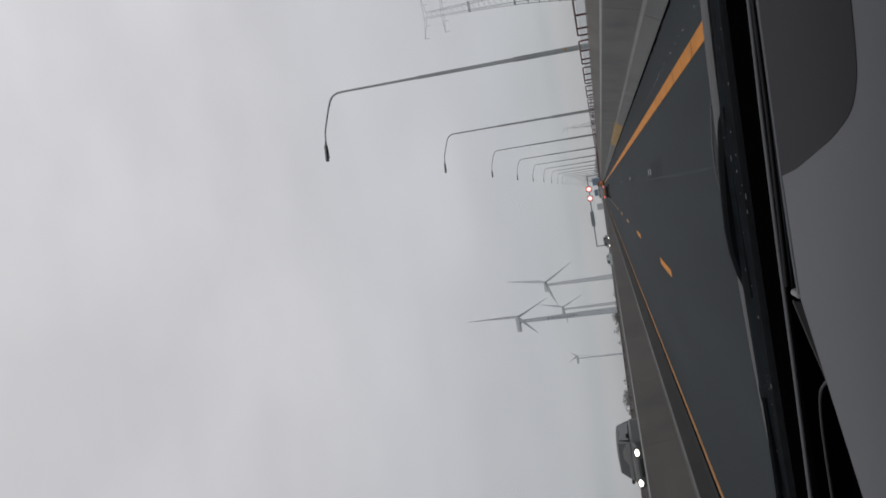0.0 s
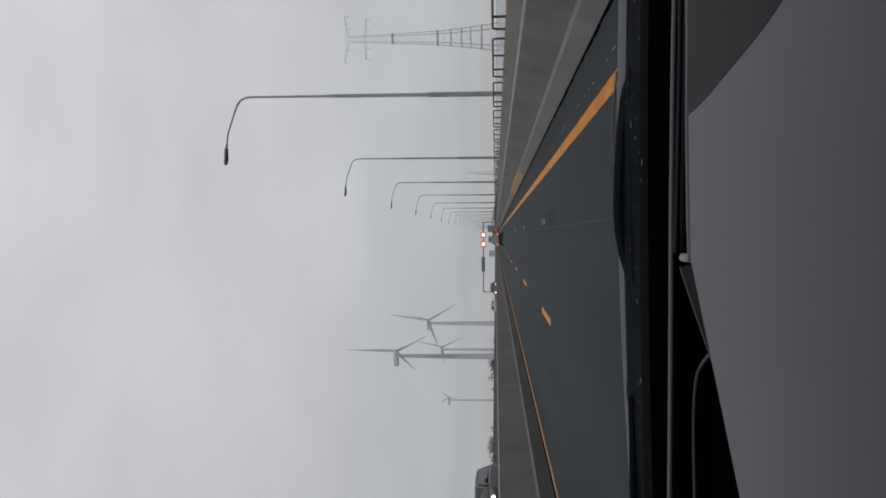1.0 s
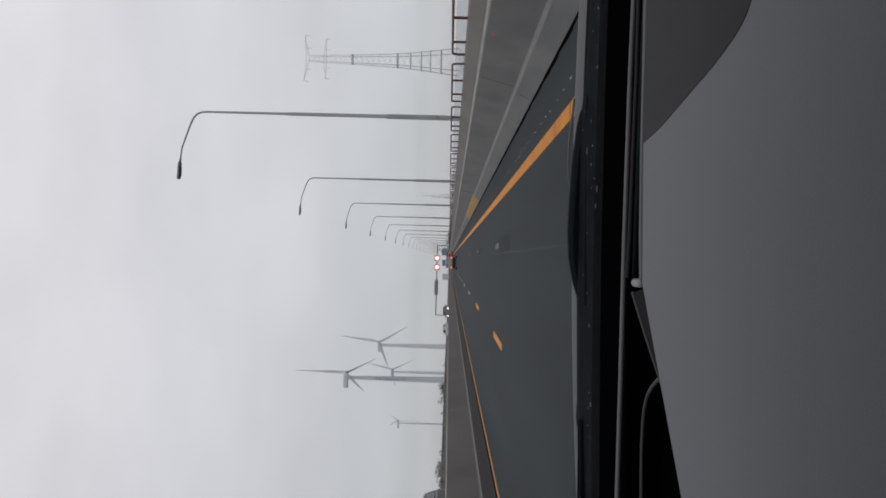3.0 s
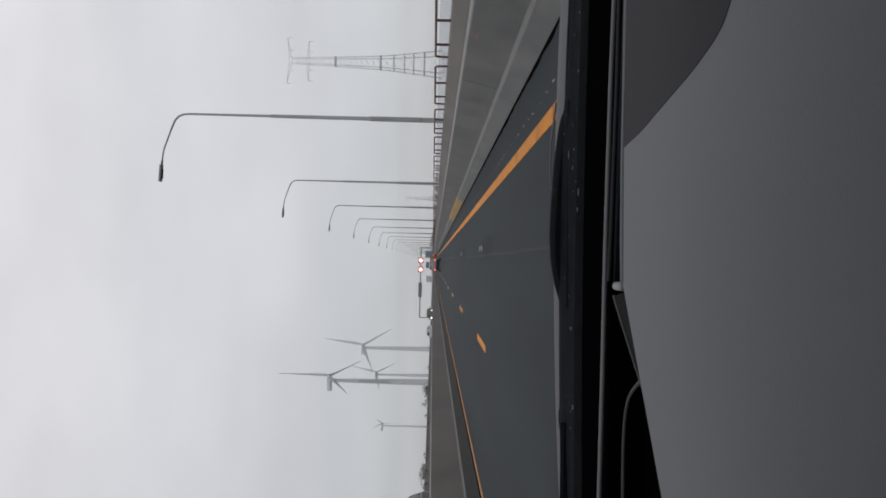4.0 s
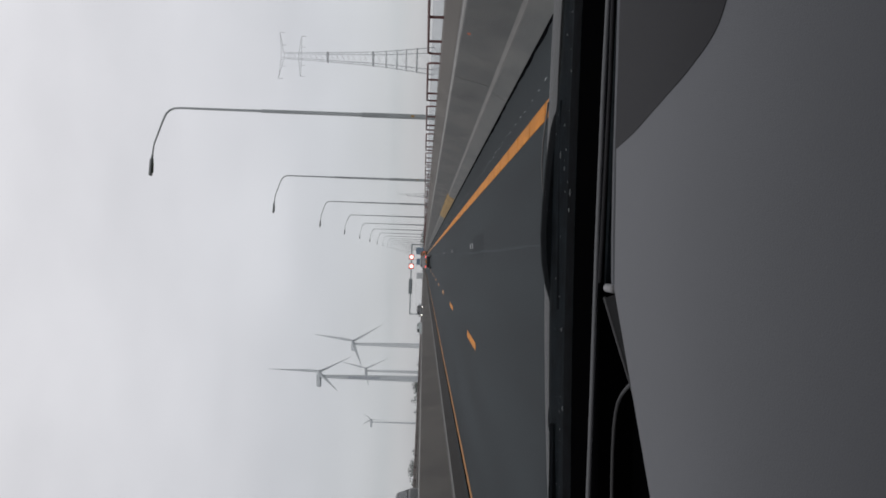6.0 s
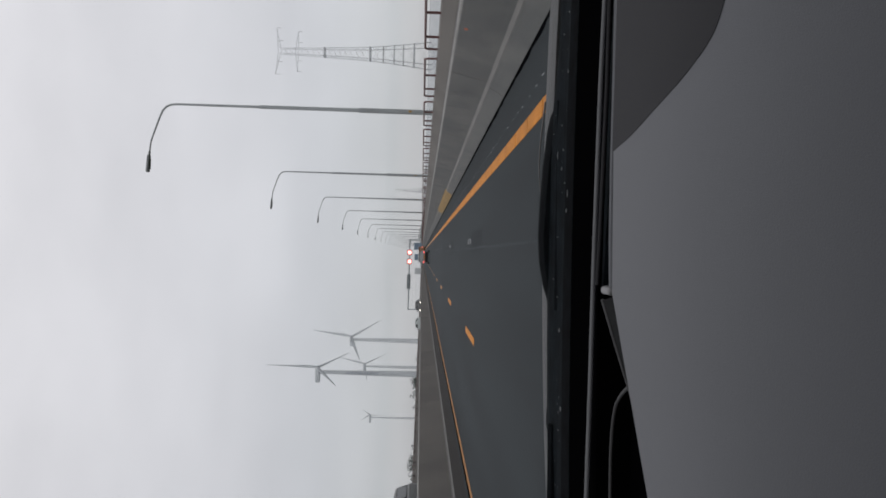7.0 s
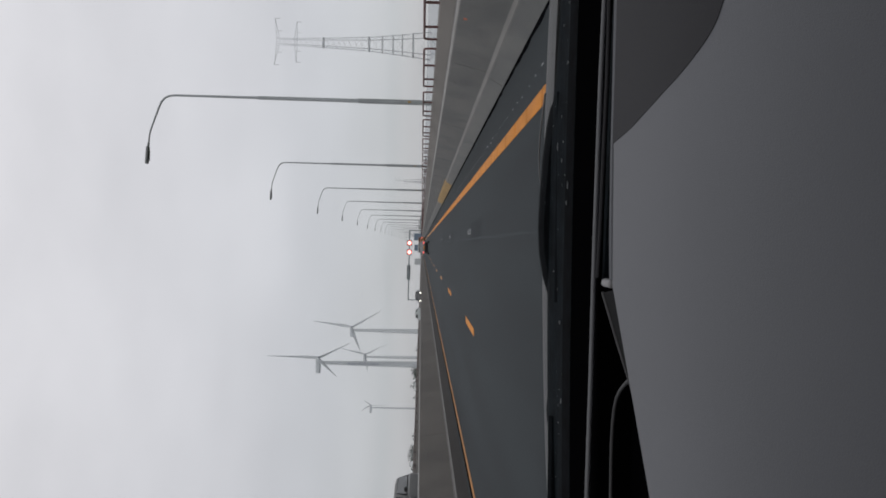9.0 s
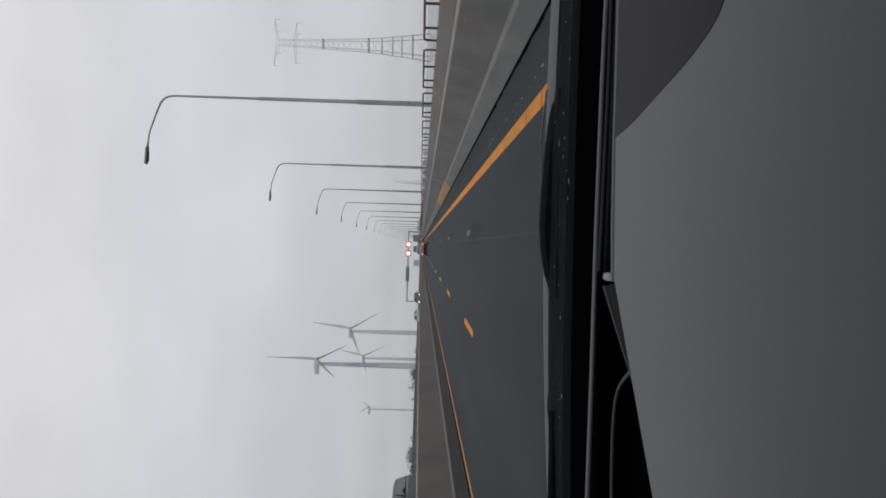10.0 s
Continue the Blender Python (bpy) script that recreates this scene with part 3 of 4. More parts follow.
# ---- gantries ----
def sign_back(parent, x0, x1, z0, z1, material, mast=False):
    bm = boxed(x0, x1, 0.32, 0.62, z0, z1, 0.18, 3)
    s = part("sign_box", bm, material, parent, "rounded grey back of a lane sign" if material is SIGN_BACK else "dark back of a text sign")
    for zz in (z0 + 0.35, z1 - 0.35):
        part("sign_bracket", boxed(x0 - 0.25, x1 + 0.25, 0.26, 0.33, zz - 0.04, zz + 0.04), GANTRY, s)
    if material is SIGN_BACK:
        for u in (0.33, 0.67):
            xs_, zs_ = x0 + (x1 - x0) * u, z0 + (z1 - z0) * u
            part("panel_seam", boxed(xs_ - 0.012, xs_ + 0.012, 0.312, 0.33, z0 + 0.12, z1 - 0.12), SIGN_DARK, s)
            part("panel_seam", boxed(x0 + 0.12, x1 - 0.12, 0.314, 0.33, zs_ - 0.012, zs_ + 0.012), SIGN_DARK, s)
    else:
        n = int((z1 - z0 - 0.3) / 0.13)
        for i in range(n):
            zz = z0 + 0.18 + i * 0.13
            part("louvre", boxed(x0 + 0.1, x1 - 0.1, 0.295, 0.325, zz, zz + 0.05), STEEL_DARK, s)
    if mast:
        xm = (x0 + x1) / 2
        part("sensor", tubed([(xm, 0.45, z1), (xm, 0.45, z1 + 0.28), (xm, 0.45, z1 + 0.3), (xm, 0.45, z1 + 0.5)], [0.03, 0.03, 0.09, 0.07], 8), STEEL_DARK, s)


def gantry(y, signs_front):
    root = thing("sign_gantry", "grey steel box-section sign gantry spanning both carriageways", "gantry", "sign gantries", at=pose(0, y, 0))
    xl, xr, z0, z1 = -32.0, 8.1, 7.55, 8.2
    part("post", boxed(xr - 0.5, xr, -0.25, 0.25, -0.4, 8.2, 0.03), GANTRY, root)
    part("post", boxed(xl, xl + 0.5, -0.25, 0.25, -0.4, 8.2, 0.03), GANTRY, root)
    n = 5
    for i in range(n):
        a, b = xl + 0.5 + (xr - xl - 1.0) * i / n, xl + 0.5 + (xr - xl - 1.0) * (i + 1) / n
        part("beam", boxed(a + 0.01, b - 0.01, -0.25, 0.25, z0, z1, 0.02), GANTRY, root)
        if i:
            part("flange", boxed(a - 0.05, a + 0.05, -0.29, 0.29, z0 - 0.04, z1 + 0.04, 0.01), GANTRY, root)
    part("access_door", boxed(xr - 0.38, xr - 0.12, -0.262, -0.25, 0.9, 1.7), SIGN_DARK, root)
    m = part("camera_mast", tubed([(3.7, 0, z0 - 0.2), (3.7, 0, z1 + 1.75)], [0.1, 0.085], 10), GANTRY, root, smooth=True)
    part("mast_clamp", boxed(3.35, 4.05, -0.32, 0.32, z0 + 0.05, z0 + 0.16, 0.02), STEEL_DARK, m)
    part("mast_clamp", boxed(3.35, 4.05, -0.32, 0.32, z1 - 0.16, z1 - 0.05, 0.02), STEEL_DARK, m)
    ball = bmesh.new()
    bmesh.ops.create_uvsphere(ball, u_segments=12, v_segments=8, radius=0.2, matrix=pose(3.7, 0, z1 + 1.9))
    part("camera_dome", ball, STEEL_DARK, m, "dark camera dome", smooth=True)
    if signs_front:
        sign_back(root, -20.3, -11.9, 7.0, 9.0, SIGN_BACK)
        return root
    sign_back(root, -12.85, -10.75, 7.1, 9.1, SIGN_BACK, True)
    sign_back(root, -14.95, -13.25, 7.35, 9.15, SIGN_DARK)
    sign_back(root, -17.7, -15.55, 7.1, 9.15, SIGN_BACK, True)
    sign_back(root, -20.2, -18.6, 7.25, 8.5, SIGN_DARK)
    return root


gantry(-51.0, False)
far_gantry = gantry(465.0, True)
for x in (0.6, -4.6):
    s = part("lane_sign", boxed(x - 1.45, x + 1.45, -0.75, -0.35, 6.4, 9.3, 0.25, 3), SIGN_DARK, far_gantry, "lit lane-control sign")
    ring = bmesh.new()
    bmesh.ops.create_cone(ring, cap_ends=True, segments=28, radius1=1.32, radius2=1.32, depth=0.05, matrix=pose(x, -0.79, 7.85, 90))
    part("red_ring", ring, SIGN_RED, s, "glowing red ring")
    disc = bmesh.new()
    bmesh.ops.create_cone(disc, cap_ends=True, segments=28, radius1=1.0, radius2=1.0, depth=0.05, matrix=pose(x, -0.83, 7.85, 90))
    part("lit_disc", disc, SIGN_WHITE, s, "pale glowing centre")


# ---- wind turbines ----
def blade_mesh(radius):
    bm = bmesh.new()
    rings = []
    for t, c, th in ((0.0, 0.045, 0.04), (0.08, 0.05, 0.035), (0.2, 0.075, 0.02), (0.45, 0.05, 0.012), (0.75, 0.03, 0.007), (0.97, 0.012, 0.004), (1.0, 0.004, 0.002)):
        rings.append([(c * radius * 0.68 * math.cos(a) + c * radius * 0.2, th * radius * 0.6 * math.sin(a), 1.0 + t * (radius - 1.0)) for a in [k * 6.28318 / 8 for k in range(8)]])
    return loft(bm, rings)


def turbine(x, y, hub, radius, spin, yaw, lettered=False):
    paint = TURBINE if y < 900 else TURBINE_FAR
    root = thing("wind_turbine", "white three-bladed wind turbine with lettering down its tower" if lettered else "white three-bladed wind turbine standing in hazy distance", "wind turbine", "turbines on the far shore", at=pose(x, y, -4.0))
    h = hub + 4.0
    part("tower", tubed([(0, 0, 0), (0, 0, h * 0.5), (0, 0, h - 1.2)], [radius * 0.062, radius * 0.050, radius * 0.033], 20), paint, root, smooth=True)
    nac = boxed(-9.5, 3.2, -2.0, 2.0, h - 2.1, h + 2.1, 0.9, 3)
    body = part("nacelle", nac, paint, root, smooth=True)
    body.matrix_basis = pose(0, 0, 0, 0, 0, yaw)
    hubob = part("rotor_hub", tubed([(3.0, 0, h), (3.8, 0, h), (5.2, 0, h), (5.9, 0, h)], [1.5, 1.9, 1.5, 0.4], 14), paint, body, smooth=True)
    me = mesh(blade_mesh(radius), "blade", paint, True)
    for k in range(3):
        b = new("blade", me)
        b.parent = body
        # the rotor's axis lies along x, so blades turn about x
        b.matrix_basis = Matrix.Translation((4.4, 0, h)) @ Matrix.Rotation(radians(spin + 120 * k), 4, "X") @ Matrix.Rotation(radians(80), 4, "Z")
    if lettered:
        rr = random.Random(7)
        z = h * 0.43
        while z < h * 0.72:
            w = rr.uniform(0.9, 1.9)
            r0 = radius * 0.047
            part("letter_bar", boxed(-1.1, 1.1, -r0 - 0.25, -r0 + 0.7, z, z + w), TURBINE_TEXT, root)
            z += w + rr.uniform(1.3, 2.0)
    return root


turbine(-105.5, 715, 88.6, 45, -3, -14, True)
turbine(-107.5, 1005, 84, 50, -13, -30)
turbine(-168.5, 1210, 80.4, 40, -20, -30)
turbine(-290, 1440, 83, 30, -60, -10)


# ---- river-crossing pylon ----
def pylon(x, y, k, label):
    root = thing("lattice_pylon", label, "pylon", "lattice pylons", at=pose(x, y, -4.0))
    prof = [(0, 14.6), (30, 11.4), (60, 8.6), (78, 7.3), (105, 6.2), (136, 5.0), (165, 4.2), (196, 3.4)]

    def half(z):
        for (z0, w0), (z1, w1) in zip(prof, prof[1:]):
            if z <= z1:
                return w0 + (w1 - w0) * (z - z0) / (z1 - z0)
        return prof[-1][1]
    for sx, sy in ((1, 1), (1, -1), (-1, 1), (-1, -1)):
        # upper run takes the material with more haze mixed in
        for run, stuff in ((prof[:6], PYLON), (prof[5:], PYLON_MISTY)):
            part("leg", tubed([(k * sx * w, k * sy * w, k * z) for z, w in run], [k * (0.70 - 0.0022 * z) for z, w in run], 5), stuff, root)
    brace, brace_high = bmesh.new(), bmesh.new()
    zs = [0]
    while zs[-1] < 190:
        zs.append(zs[-1] + max(7.0, half(zs[-1]) * 1.15))
    for z0, z1 in zip(zs, zs[1:]):
        a, b = half(z0), half(z1)
        for s in (1, -1):
            for p, q in (((-a, s * a, z0), (b, s * b, z1)), ((a, s * a, z0), (-b, s * b, z1)), ((s * a, -a, z0), (s * b, b, z1)), ((s * a, a, z0), (s * b, -b, z1))):
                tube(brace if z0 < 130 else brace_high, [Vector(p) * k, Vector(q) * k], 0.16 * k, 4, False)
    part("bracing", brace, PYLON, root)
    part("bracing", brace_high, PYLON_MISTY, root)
    for z in (22, 36, 48, 62, 79, 138):
        w = half(z) + 0.6
        t = 0.55 if z not in (79, 138, 22) else 1.0
        bm = bmesh.new()
        for s in (1, -1):
            box(bm, -k * w, k * w, k * (s * w - 0.5), k * (s * w + 0.5), k * (z - t), k * (z + t))
            box(bm, k * (s * w - 0.5), k * (s * w + 0.5), -k * w, k * w, k * (z - t), k * (z + t))
        part("platform", bm, PYLON, root)
    for z, w in ((172, 26.5), (194, 30.5)):
        bm = bmesh.new()
        for s in (1, -1):
            for yy in (-3, 3):
                tube(bm, [(0, k * yy, k * (z + 4)), (k * s * w, 0, k * (z + (7 if z > 180 else 1)))], 0.26 * k, 4)
                tube(bm, [(0, k * yy, k * z), (k * s * w, 0, k * (z + (7 if z > 180 else 0.5)))], 0.26 * k, 4)
            for i in range(1, 8):
                u = i / 8
                tube(bm, [(k * s * w * u, 0, k * (z + u * (7 if z > 180 else 0.5))), (k * s * w * (u + 0.1), 0, k * (z + 4 * (1 - u) + (7 if z > 180 else 0.5) * u))], 0.2 * k, 4)
        arm = part("crossarm", bm, PYLON_MISTY, root)
        for u in (-0.98, -0.45, 0.45, 0.98):
            part("insulator", tubed([(k * u * w, 0, k * (z + (6 if z > 180 else 0) * abs(u))), (k * u * w, 0, k * (z - 5 + (6 if z > 180 else 0) * abs(u)))], 0.4 * k, 6), PYLON_MISTY, arm)
    return root


pylon(266.5, 1100, 1.035, "pale grey steel lattice river-crossing pylon fading into mist")
pylon(213, 2750, 0.5, "small pale lattice pylon far off in the mist")
pylon(250, 3300, 0.4, "small pale lattice pylon far off in the mist")


# ---- vehicles on the road ----
def wheel(parent, x, y, r=0.33, w=0.2):
    s = 1 if x > 0 else -1
    bm = bmesh.new()
    loft(bm, [[(x + dx, y + rr * math.cos(a), r + rr * math.sin(a)) for a in [k * 6.28318 / 20 for k in range(20)]]
              for dx, rr in ((-w / 2, r * 0.85), (-w / 2 * 0.8, r), (w / 2 * 0.8, r), (w / 2, r * 0.85))])
    t = part("wheel", bm, TYRE, parent, smooth=True)
    bm = bmesh.new()
    loft(bm, [[(x + s * dx, y + rr * math.cos(a), r + rr * math.sin(a)) for a in [k * 6.28318 / 20 for k in range(20)]]
              for dx, rr in ((w * 0.2, r * 0.66), (w * 0.51, r * 0.66), (w * 0.46, r * 0.5), (w * 0.5, r * 0.12))])
    part("rim", bm, RIM, t, smooth=True)


def section(hw, z0, z1, y, crown=0.04):
    """A rounded cross-section of a car's body."""
    c = min(0.09, (z1 - z0) * 0.3)
    return [(-hw * 0.9, y, z0), (-hw, y, z0 + c), (-hw, y, z1 - c), (-hw + c * 0.8, y, z1), (0, y, z1 + crown), (hw - c * 0.8, y, z1), (hw, y, z1 - c), (hw, y, z0 + c), (hw * 0.9, y, z0)]


def vehicle(name, label, paint, x, y, facing, length=4.4, width=1.8, height=1.48, van=0.0, bumper=0.5, lit=0.0):
    """A car whose front looks along +y before it is turned. lit: size of its burning headlights. van: 0 for a saloon or hatchback, 1 for an upright van."""
    root = thing(name, label, "car", "cars on the road", at=pose(x, y, 0.0 if facing > 0 else MEDIAN_RISE + 0.0163 * (x - FOOT_LEFT + 0.6), 0, 0, 0 if facing > 0 else 180))
    L, hw, waist = length / 2, width / 2, 0.62 * height + 0.03
    nose = waist - 0.22 + 0.1 * van
    bm = bmesh.new()
    loft(bm, [section(hw * 0.86, 0.28, nose - 0.12, L), section(hw * 0.95, 0.22, nose, L - 0.12), section(hw, 0.2, waist - 0.06, L - 1.0 + 0.4 * van),
              section(hw, 0.2, waist, L - 1.25 + 0.4 * van), section(hw, 0.2, waist + 0.02, -L + 0.5), section(hw * 0.96, 0.22, waist - 0.02, -L + 0.1), section(hw * 0.88, 0.3, waist - 0.12, -L)])
    body = part("body", bm, paint, root, smooth=True)
    f0, f1 = L - 1.15 + 0.4 * van, L - 1.95 + 0.5 * van
    r1, r0 = -L + 0.75 - 0.45 * van, -L + 0.15
    bm = bmesh.new()
    loft(bm, [section(hw * 0.93, waist - 0.05, waist + 0.02, f0, 0.0), section(hw * 0.80, waist - 0.05, height - 0.05, f1), section(hw * 0.82, waist - 0.05, height, (f1 + r1) / 2),
              section(hw * 0.80, waist - 0.05, height - 0.04, r1), section(hw * 0.9, waist - 0.05, waist + 0.03, r0, 0.0)])
    cab = part("roof", bm, paint, root, smooth=True)

    def pane(nm, pts):
        bm2 = bmesh.new()
        c = Vector((0, 0, 0))
        for p in pts:
            c += Vector(p)
        c /= len(pts)
        nrm = (Vector(pts[1]) - Vector(pts[0])).cross(Vector(pts[2]) - Vector(pts[0])).normalized()
        if nrm.dot(c - Vector((0, 0, 0.8))) < 0:
            nrm = -nrm
        loft(bm2, [[Vector(p) - nrm * 0.02 for p in pts], [Vector(p) + nrm * 0.014 for p in pts]])
        part(nm, bm2, CAR_GLASS, cab)
    zt = height - 0.13
    pane("windscreen", [(-hw * 0.84, f0 - 0.08, waist + 0.05), (hw * 0.84, f0 - 0.08, waist + 0.05), (hw * 0.70, f1 + 0.1, zt + 0.03), (-hw * 0.70, f1 + 0.1, zt + 0.03)])
    pane("rear_window", [(-hw * 0.8, r0 + 0.1, waist + 0.08), (hw * 0.8, r0 + 0.1, waist + 0.08), (hw * 0.68, r1 - 0.06, zt), (-hw * 0.68, r1 - 0.06, zt)])
    for s in (1, -1):
        pane("side_window", [(s * hw * 0.925, f0 - 0.35, waist + 0.05), (s * hw * 0.925, r0 + 0.45, waist + 0.05), (s * hw * 0.80, r1 + 0.05, zt - 0.02), (s * hw * 0.80, f1 - 0.1, zt - 0.02)])
        bm2 = bmesh.new()
        bmesh.ops.create_uvsphere(bm2, u_segments=14, v_segments=8, radius=1.0, matrix=Matrix.LocRotScale((s * hw * 0.7, L - 0.03, nose - 0.09), None, (0.16, 0.07, 0.10) if lit == 0 else (0.16 * lit, 0.07, 0.10 * lit)))
        part("headlight", bm2, HEAD_LIGHT if lit else RIM, body)
        part("tail_light", boxed(s * hw * 0.72 - 0.15, s * hw * 0.72 + 0.15, -L - 0.03, -L + 0.2, waist - 0.28, waist - 0.12, 0.02), TAIL_LIGHT, body)
        part("side_mirror", boxed(s * (hw + 0.1) - 0.1, s * (hw + 0.1) + 0.1, f0 - 0.55, f0 - 0.42, waist + 0.02, waist + 0.16, 0.03), paint if van < 0.5 else TYRE, body)
    part("grille", boxed(-hw * 0.45, hw * 0.45, L - 0.06, L + 0.012, nose - 0.33, nose - 0.16, 0.02), TYRE, body)
    part("bumper", boxed(-hw * 0.8, hw * 0.8, -L - 0.05, -L + 0.15, 0.24, bumper, 0.04), TYRE, body)
    part("plate", boxed(-0.26, 0.26, -L - 0.065, -L - 0.04, bumper + 0.03, bumper + 0.14), YELLOW, body, "blank yellow plate")
    for sx in (1, -1):
        for yy in (L - 0.85, -L + 0.8):
            wheel(root, sx * (hw - 0.11), yy)
    return root


vehicle("car", "silver hatchback with a black bumper and lit red tail lights", CAR_MID, -0.45, 116, 1, 4.3, 1.86, 1.58, 0.75, 0.66)
vehicle("van", "grey people carrier with lit headlights on the oncoming carriageway", CAR_GREY, -12.0, 37.4, -1, 4.6, 1.9, 1.72, 0.7, lit=1.0)
vehicle("car", "silver-green estate car with unlit headlights, oncoming", CAR_SILVER, -12.0, 141, -1, 4.5, 1.8, 1.5)
vehicle("car", "dark oncoming car with lit headlights in the distance", CAR_BLACK, -8.6, 136, -1, 4.4, 1.8, 1.5, lit=0.65)
vehicle("van", "small orange van far ahead in traffic", TRUCK_ORANGE, 1.0, 215, 1, 4.8, 1.9, 1.9, 1.0)


def truck(x, y, paint, label, h):
    root = thing("truck", label, "truck", "trucks ahead", at=pose(x, y, 0))
    part("cargo_box", boxed(-1.25, 1.25, 0, 10, 1.0, h, 0.06), paint, root)
    part("rear_door_frame", boxed(-1.2, 1.2, -0.05, 0.02, 1.05, h - 0.1, 0.01), paint, root)
    part("cab", boxed(-1.2, 1.2, 10.3, 12.4, 0.6, h - 0.5, 0.15, 2), paint, root)
    part("chassis", boxed(-0.6, 0.6, 0.1, 12.0, 0.6, 1.02), TYRE, root)
    for s in (1, -1):
        part("tail_light", boxed(s * 1.0 - 0.15, s * 1.0 + 0.15, -0.08, 0.0, 0.85, 1.0), TAIL_LIGHT, root)
        for yy in (1.6, 3.0, 11.2):
            wheel(root, s * 1.05, yy, 0.5, 0.3)
    return root


truck(2.7, 300, TRUCK_BLUE, "blue-grey box truck far ahead beyond the orange van", 3.9)
truck(-1.4, 330, TRUCK_BLUE, "blue-grey box truck far ahead beside another truck", 3.9)
truck(-7.4, 345, TRUCK_WHITE, "pale box truck far off on the oncoming carriageway", 3.8)


# ---- far trees along the shore ----
def far_wood(name, x0, y0, x1, y1, count, size, seed):
    rr = random.Random(seed)
    verts, faces = [], []
    for i in range(count):
        u = rr.random()
        cx, cy = x0 + (x1 - x0) * u + rr.uniform(-9, 9), y0 + (y1 - y0) * u + rr.uniform(-9, 9)
        hh = size * rr.uniform(0.35, 1.0) * (0.6 + 0.4 * math.sin(u * 21 + seed) * math.sin(u * 8))
        for k in range(150):
            a, e = rr.uniform(0, 6.283), rr.random() ** 0.6
            q = Vector((cx + math.cos(a) * hh * 0.5 * e, cy + math.sin(a) * hh * 0.5 * e, -4.0 + hh * rr.uniform(0.05, 1.0) * (1 - 0.45 * e)))
            s = hh * rr.uniform(0.03, 0.075)
            d1, d2 = Vector((rr.uniform(-1, 1), rr.uniform(-1, 1), rr.uniform(-1, 1))) * s, Vector((rr.uniform(-1, 1), rr.uniform(-1, 1), rr.uniform(-1, 1))) * s
            n = len(verts)
            verts += [q - d1 - d2, q + d1 - d2, q + d1 + d2, q - d1 + d2]
            faces.append((n, n + 1, n + 2, n + 3))
    me = bpy.data.meshes.new(name)
    me.from_pydata(verts, [], faces)
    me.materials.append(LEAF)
    return tagged(new(name, me), "low hazy grey-green trees along the far shore", "trees", kind="stuff")


far_wood("far_trees", -120, 380, -190, 640, 90, 8.5, 3)
far_wood("far_trees", -190, 640, -150, 1300, 110, 19, 5)
far_wood("far_trees", -60, 1300, 40, 1700, 50, 12, 8)
far_wood("far_trees", 40, 1500, 140, 1300, 40, 11, 9)
far_wood("far_trees", 12, 1300, 52, 1250, 46, 18, 12)


# ---- the car that the camera rides in, at rest ----
car = thing("car", "grey car seen from within, over its dashboard and bonnet", "car", at=CAR_POSE)
E0 = 1.15  # eye height
MID = 0.12  # the car's middle line


def bonnet_z(y, x):
    prof = [(1.20, -0.197), (1.28, -0.1975), (1.36, -0.2035), (1.45, -0.219), (1.6, -0.255), (1.9, -0.35), (2.1, -0.50), (2.18, -0.66)]
    z = prof[-1][1]
    for (y0, z0), (y1, z1) in zip(prof, prof[1:]):
        if y <= y1:
            z = z0 + (z1 - z0) * (y - y0) / (y1 - y0)
            break
    return E0 + z - 0.06 * (x - 0.17) ** 2


bm = bmesh.new()
ys = (1.236, 1.25, 1.28, 1.32, 1.36, 1.42, 1.5, 1.6, 1.75, 1.9, 2.0, 2.1, 2.18)
xs = [-0.72 + 0.07 * i for i in range(25)]
strip_rows = []
for y in ys:
    strip_rows.append([(x, y, bonnet_z(y, x)) for x in xs] + [(x, y, bonnet_z(y, x) - 0.02) for x in reversed(xs)])
loft(bm, strip_rows)
part("bonnet", bm, PAINT_GREY, car, "glossy grey bonnet edge", smooth=True)

# cowl panel below the glass, and the wipers on it
def across(profile, material, name, parent, label="", sag=0.085, x0=-0.70, x1=0.94, smooth=True):
    """A profile of (y, z) drawn across the car, drooping to both sides."""
    n = 20
    rings = []
    for i in range(n + 1):
        x = x0 + (x1 - x0) * i / n
        rings.append([(x, y, z - sag * (x - MID) ** 2) for y, z in profile])
    return part(name, loft(bmesh.new(), rings), material, parent, label, smooth)


rings = []
for i in range(41):
    x = -0.70 + 1.64 * i / 40
    top = 0.9585 - 0.0085 * min(1.0, max(0.0, (x - 0.17) / 0.13)) - 0.042 * (x - 0.17) ** 2
    low = 0.9495 - 0.03 * (x - MID) ** 2
    rings.append([(x, 1.235, top - 0.006), (x, 1.225, top), (x, 1.205, top - 0.001), (x, 1.16, min(top - 0.003, low + 0.004)), (x, 1.105, low), (x, 1.105, 0.90), (x, 1.235, 0.90)])
part("cowl_panel", loft(bmesh.new(), rings), COWL, car, "blue-black plastic cowl", smooth=True)
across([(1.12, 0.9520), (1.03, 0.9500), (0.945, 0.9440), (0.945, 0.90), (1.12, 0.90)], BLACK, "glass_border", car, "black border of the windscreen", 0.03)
# added strip, coloured as the cowl's soft shadow on the black border
across([(1.118, 0.9531), (1.09, 0.9526), (1.068, 0.9518), (1.068, 0.94), (1.118, 0.94)], COWL_SHADE, "cowl_shade_strip", car, "dark strip painted as shade between cowl and glass border", 0.03)


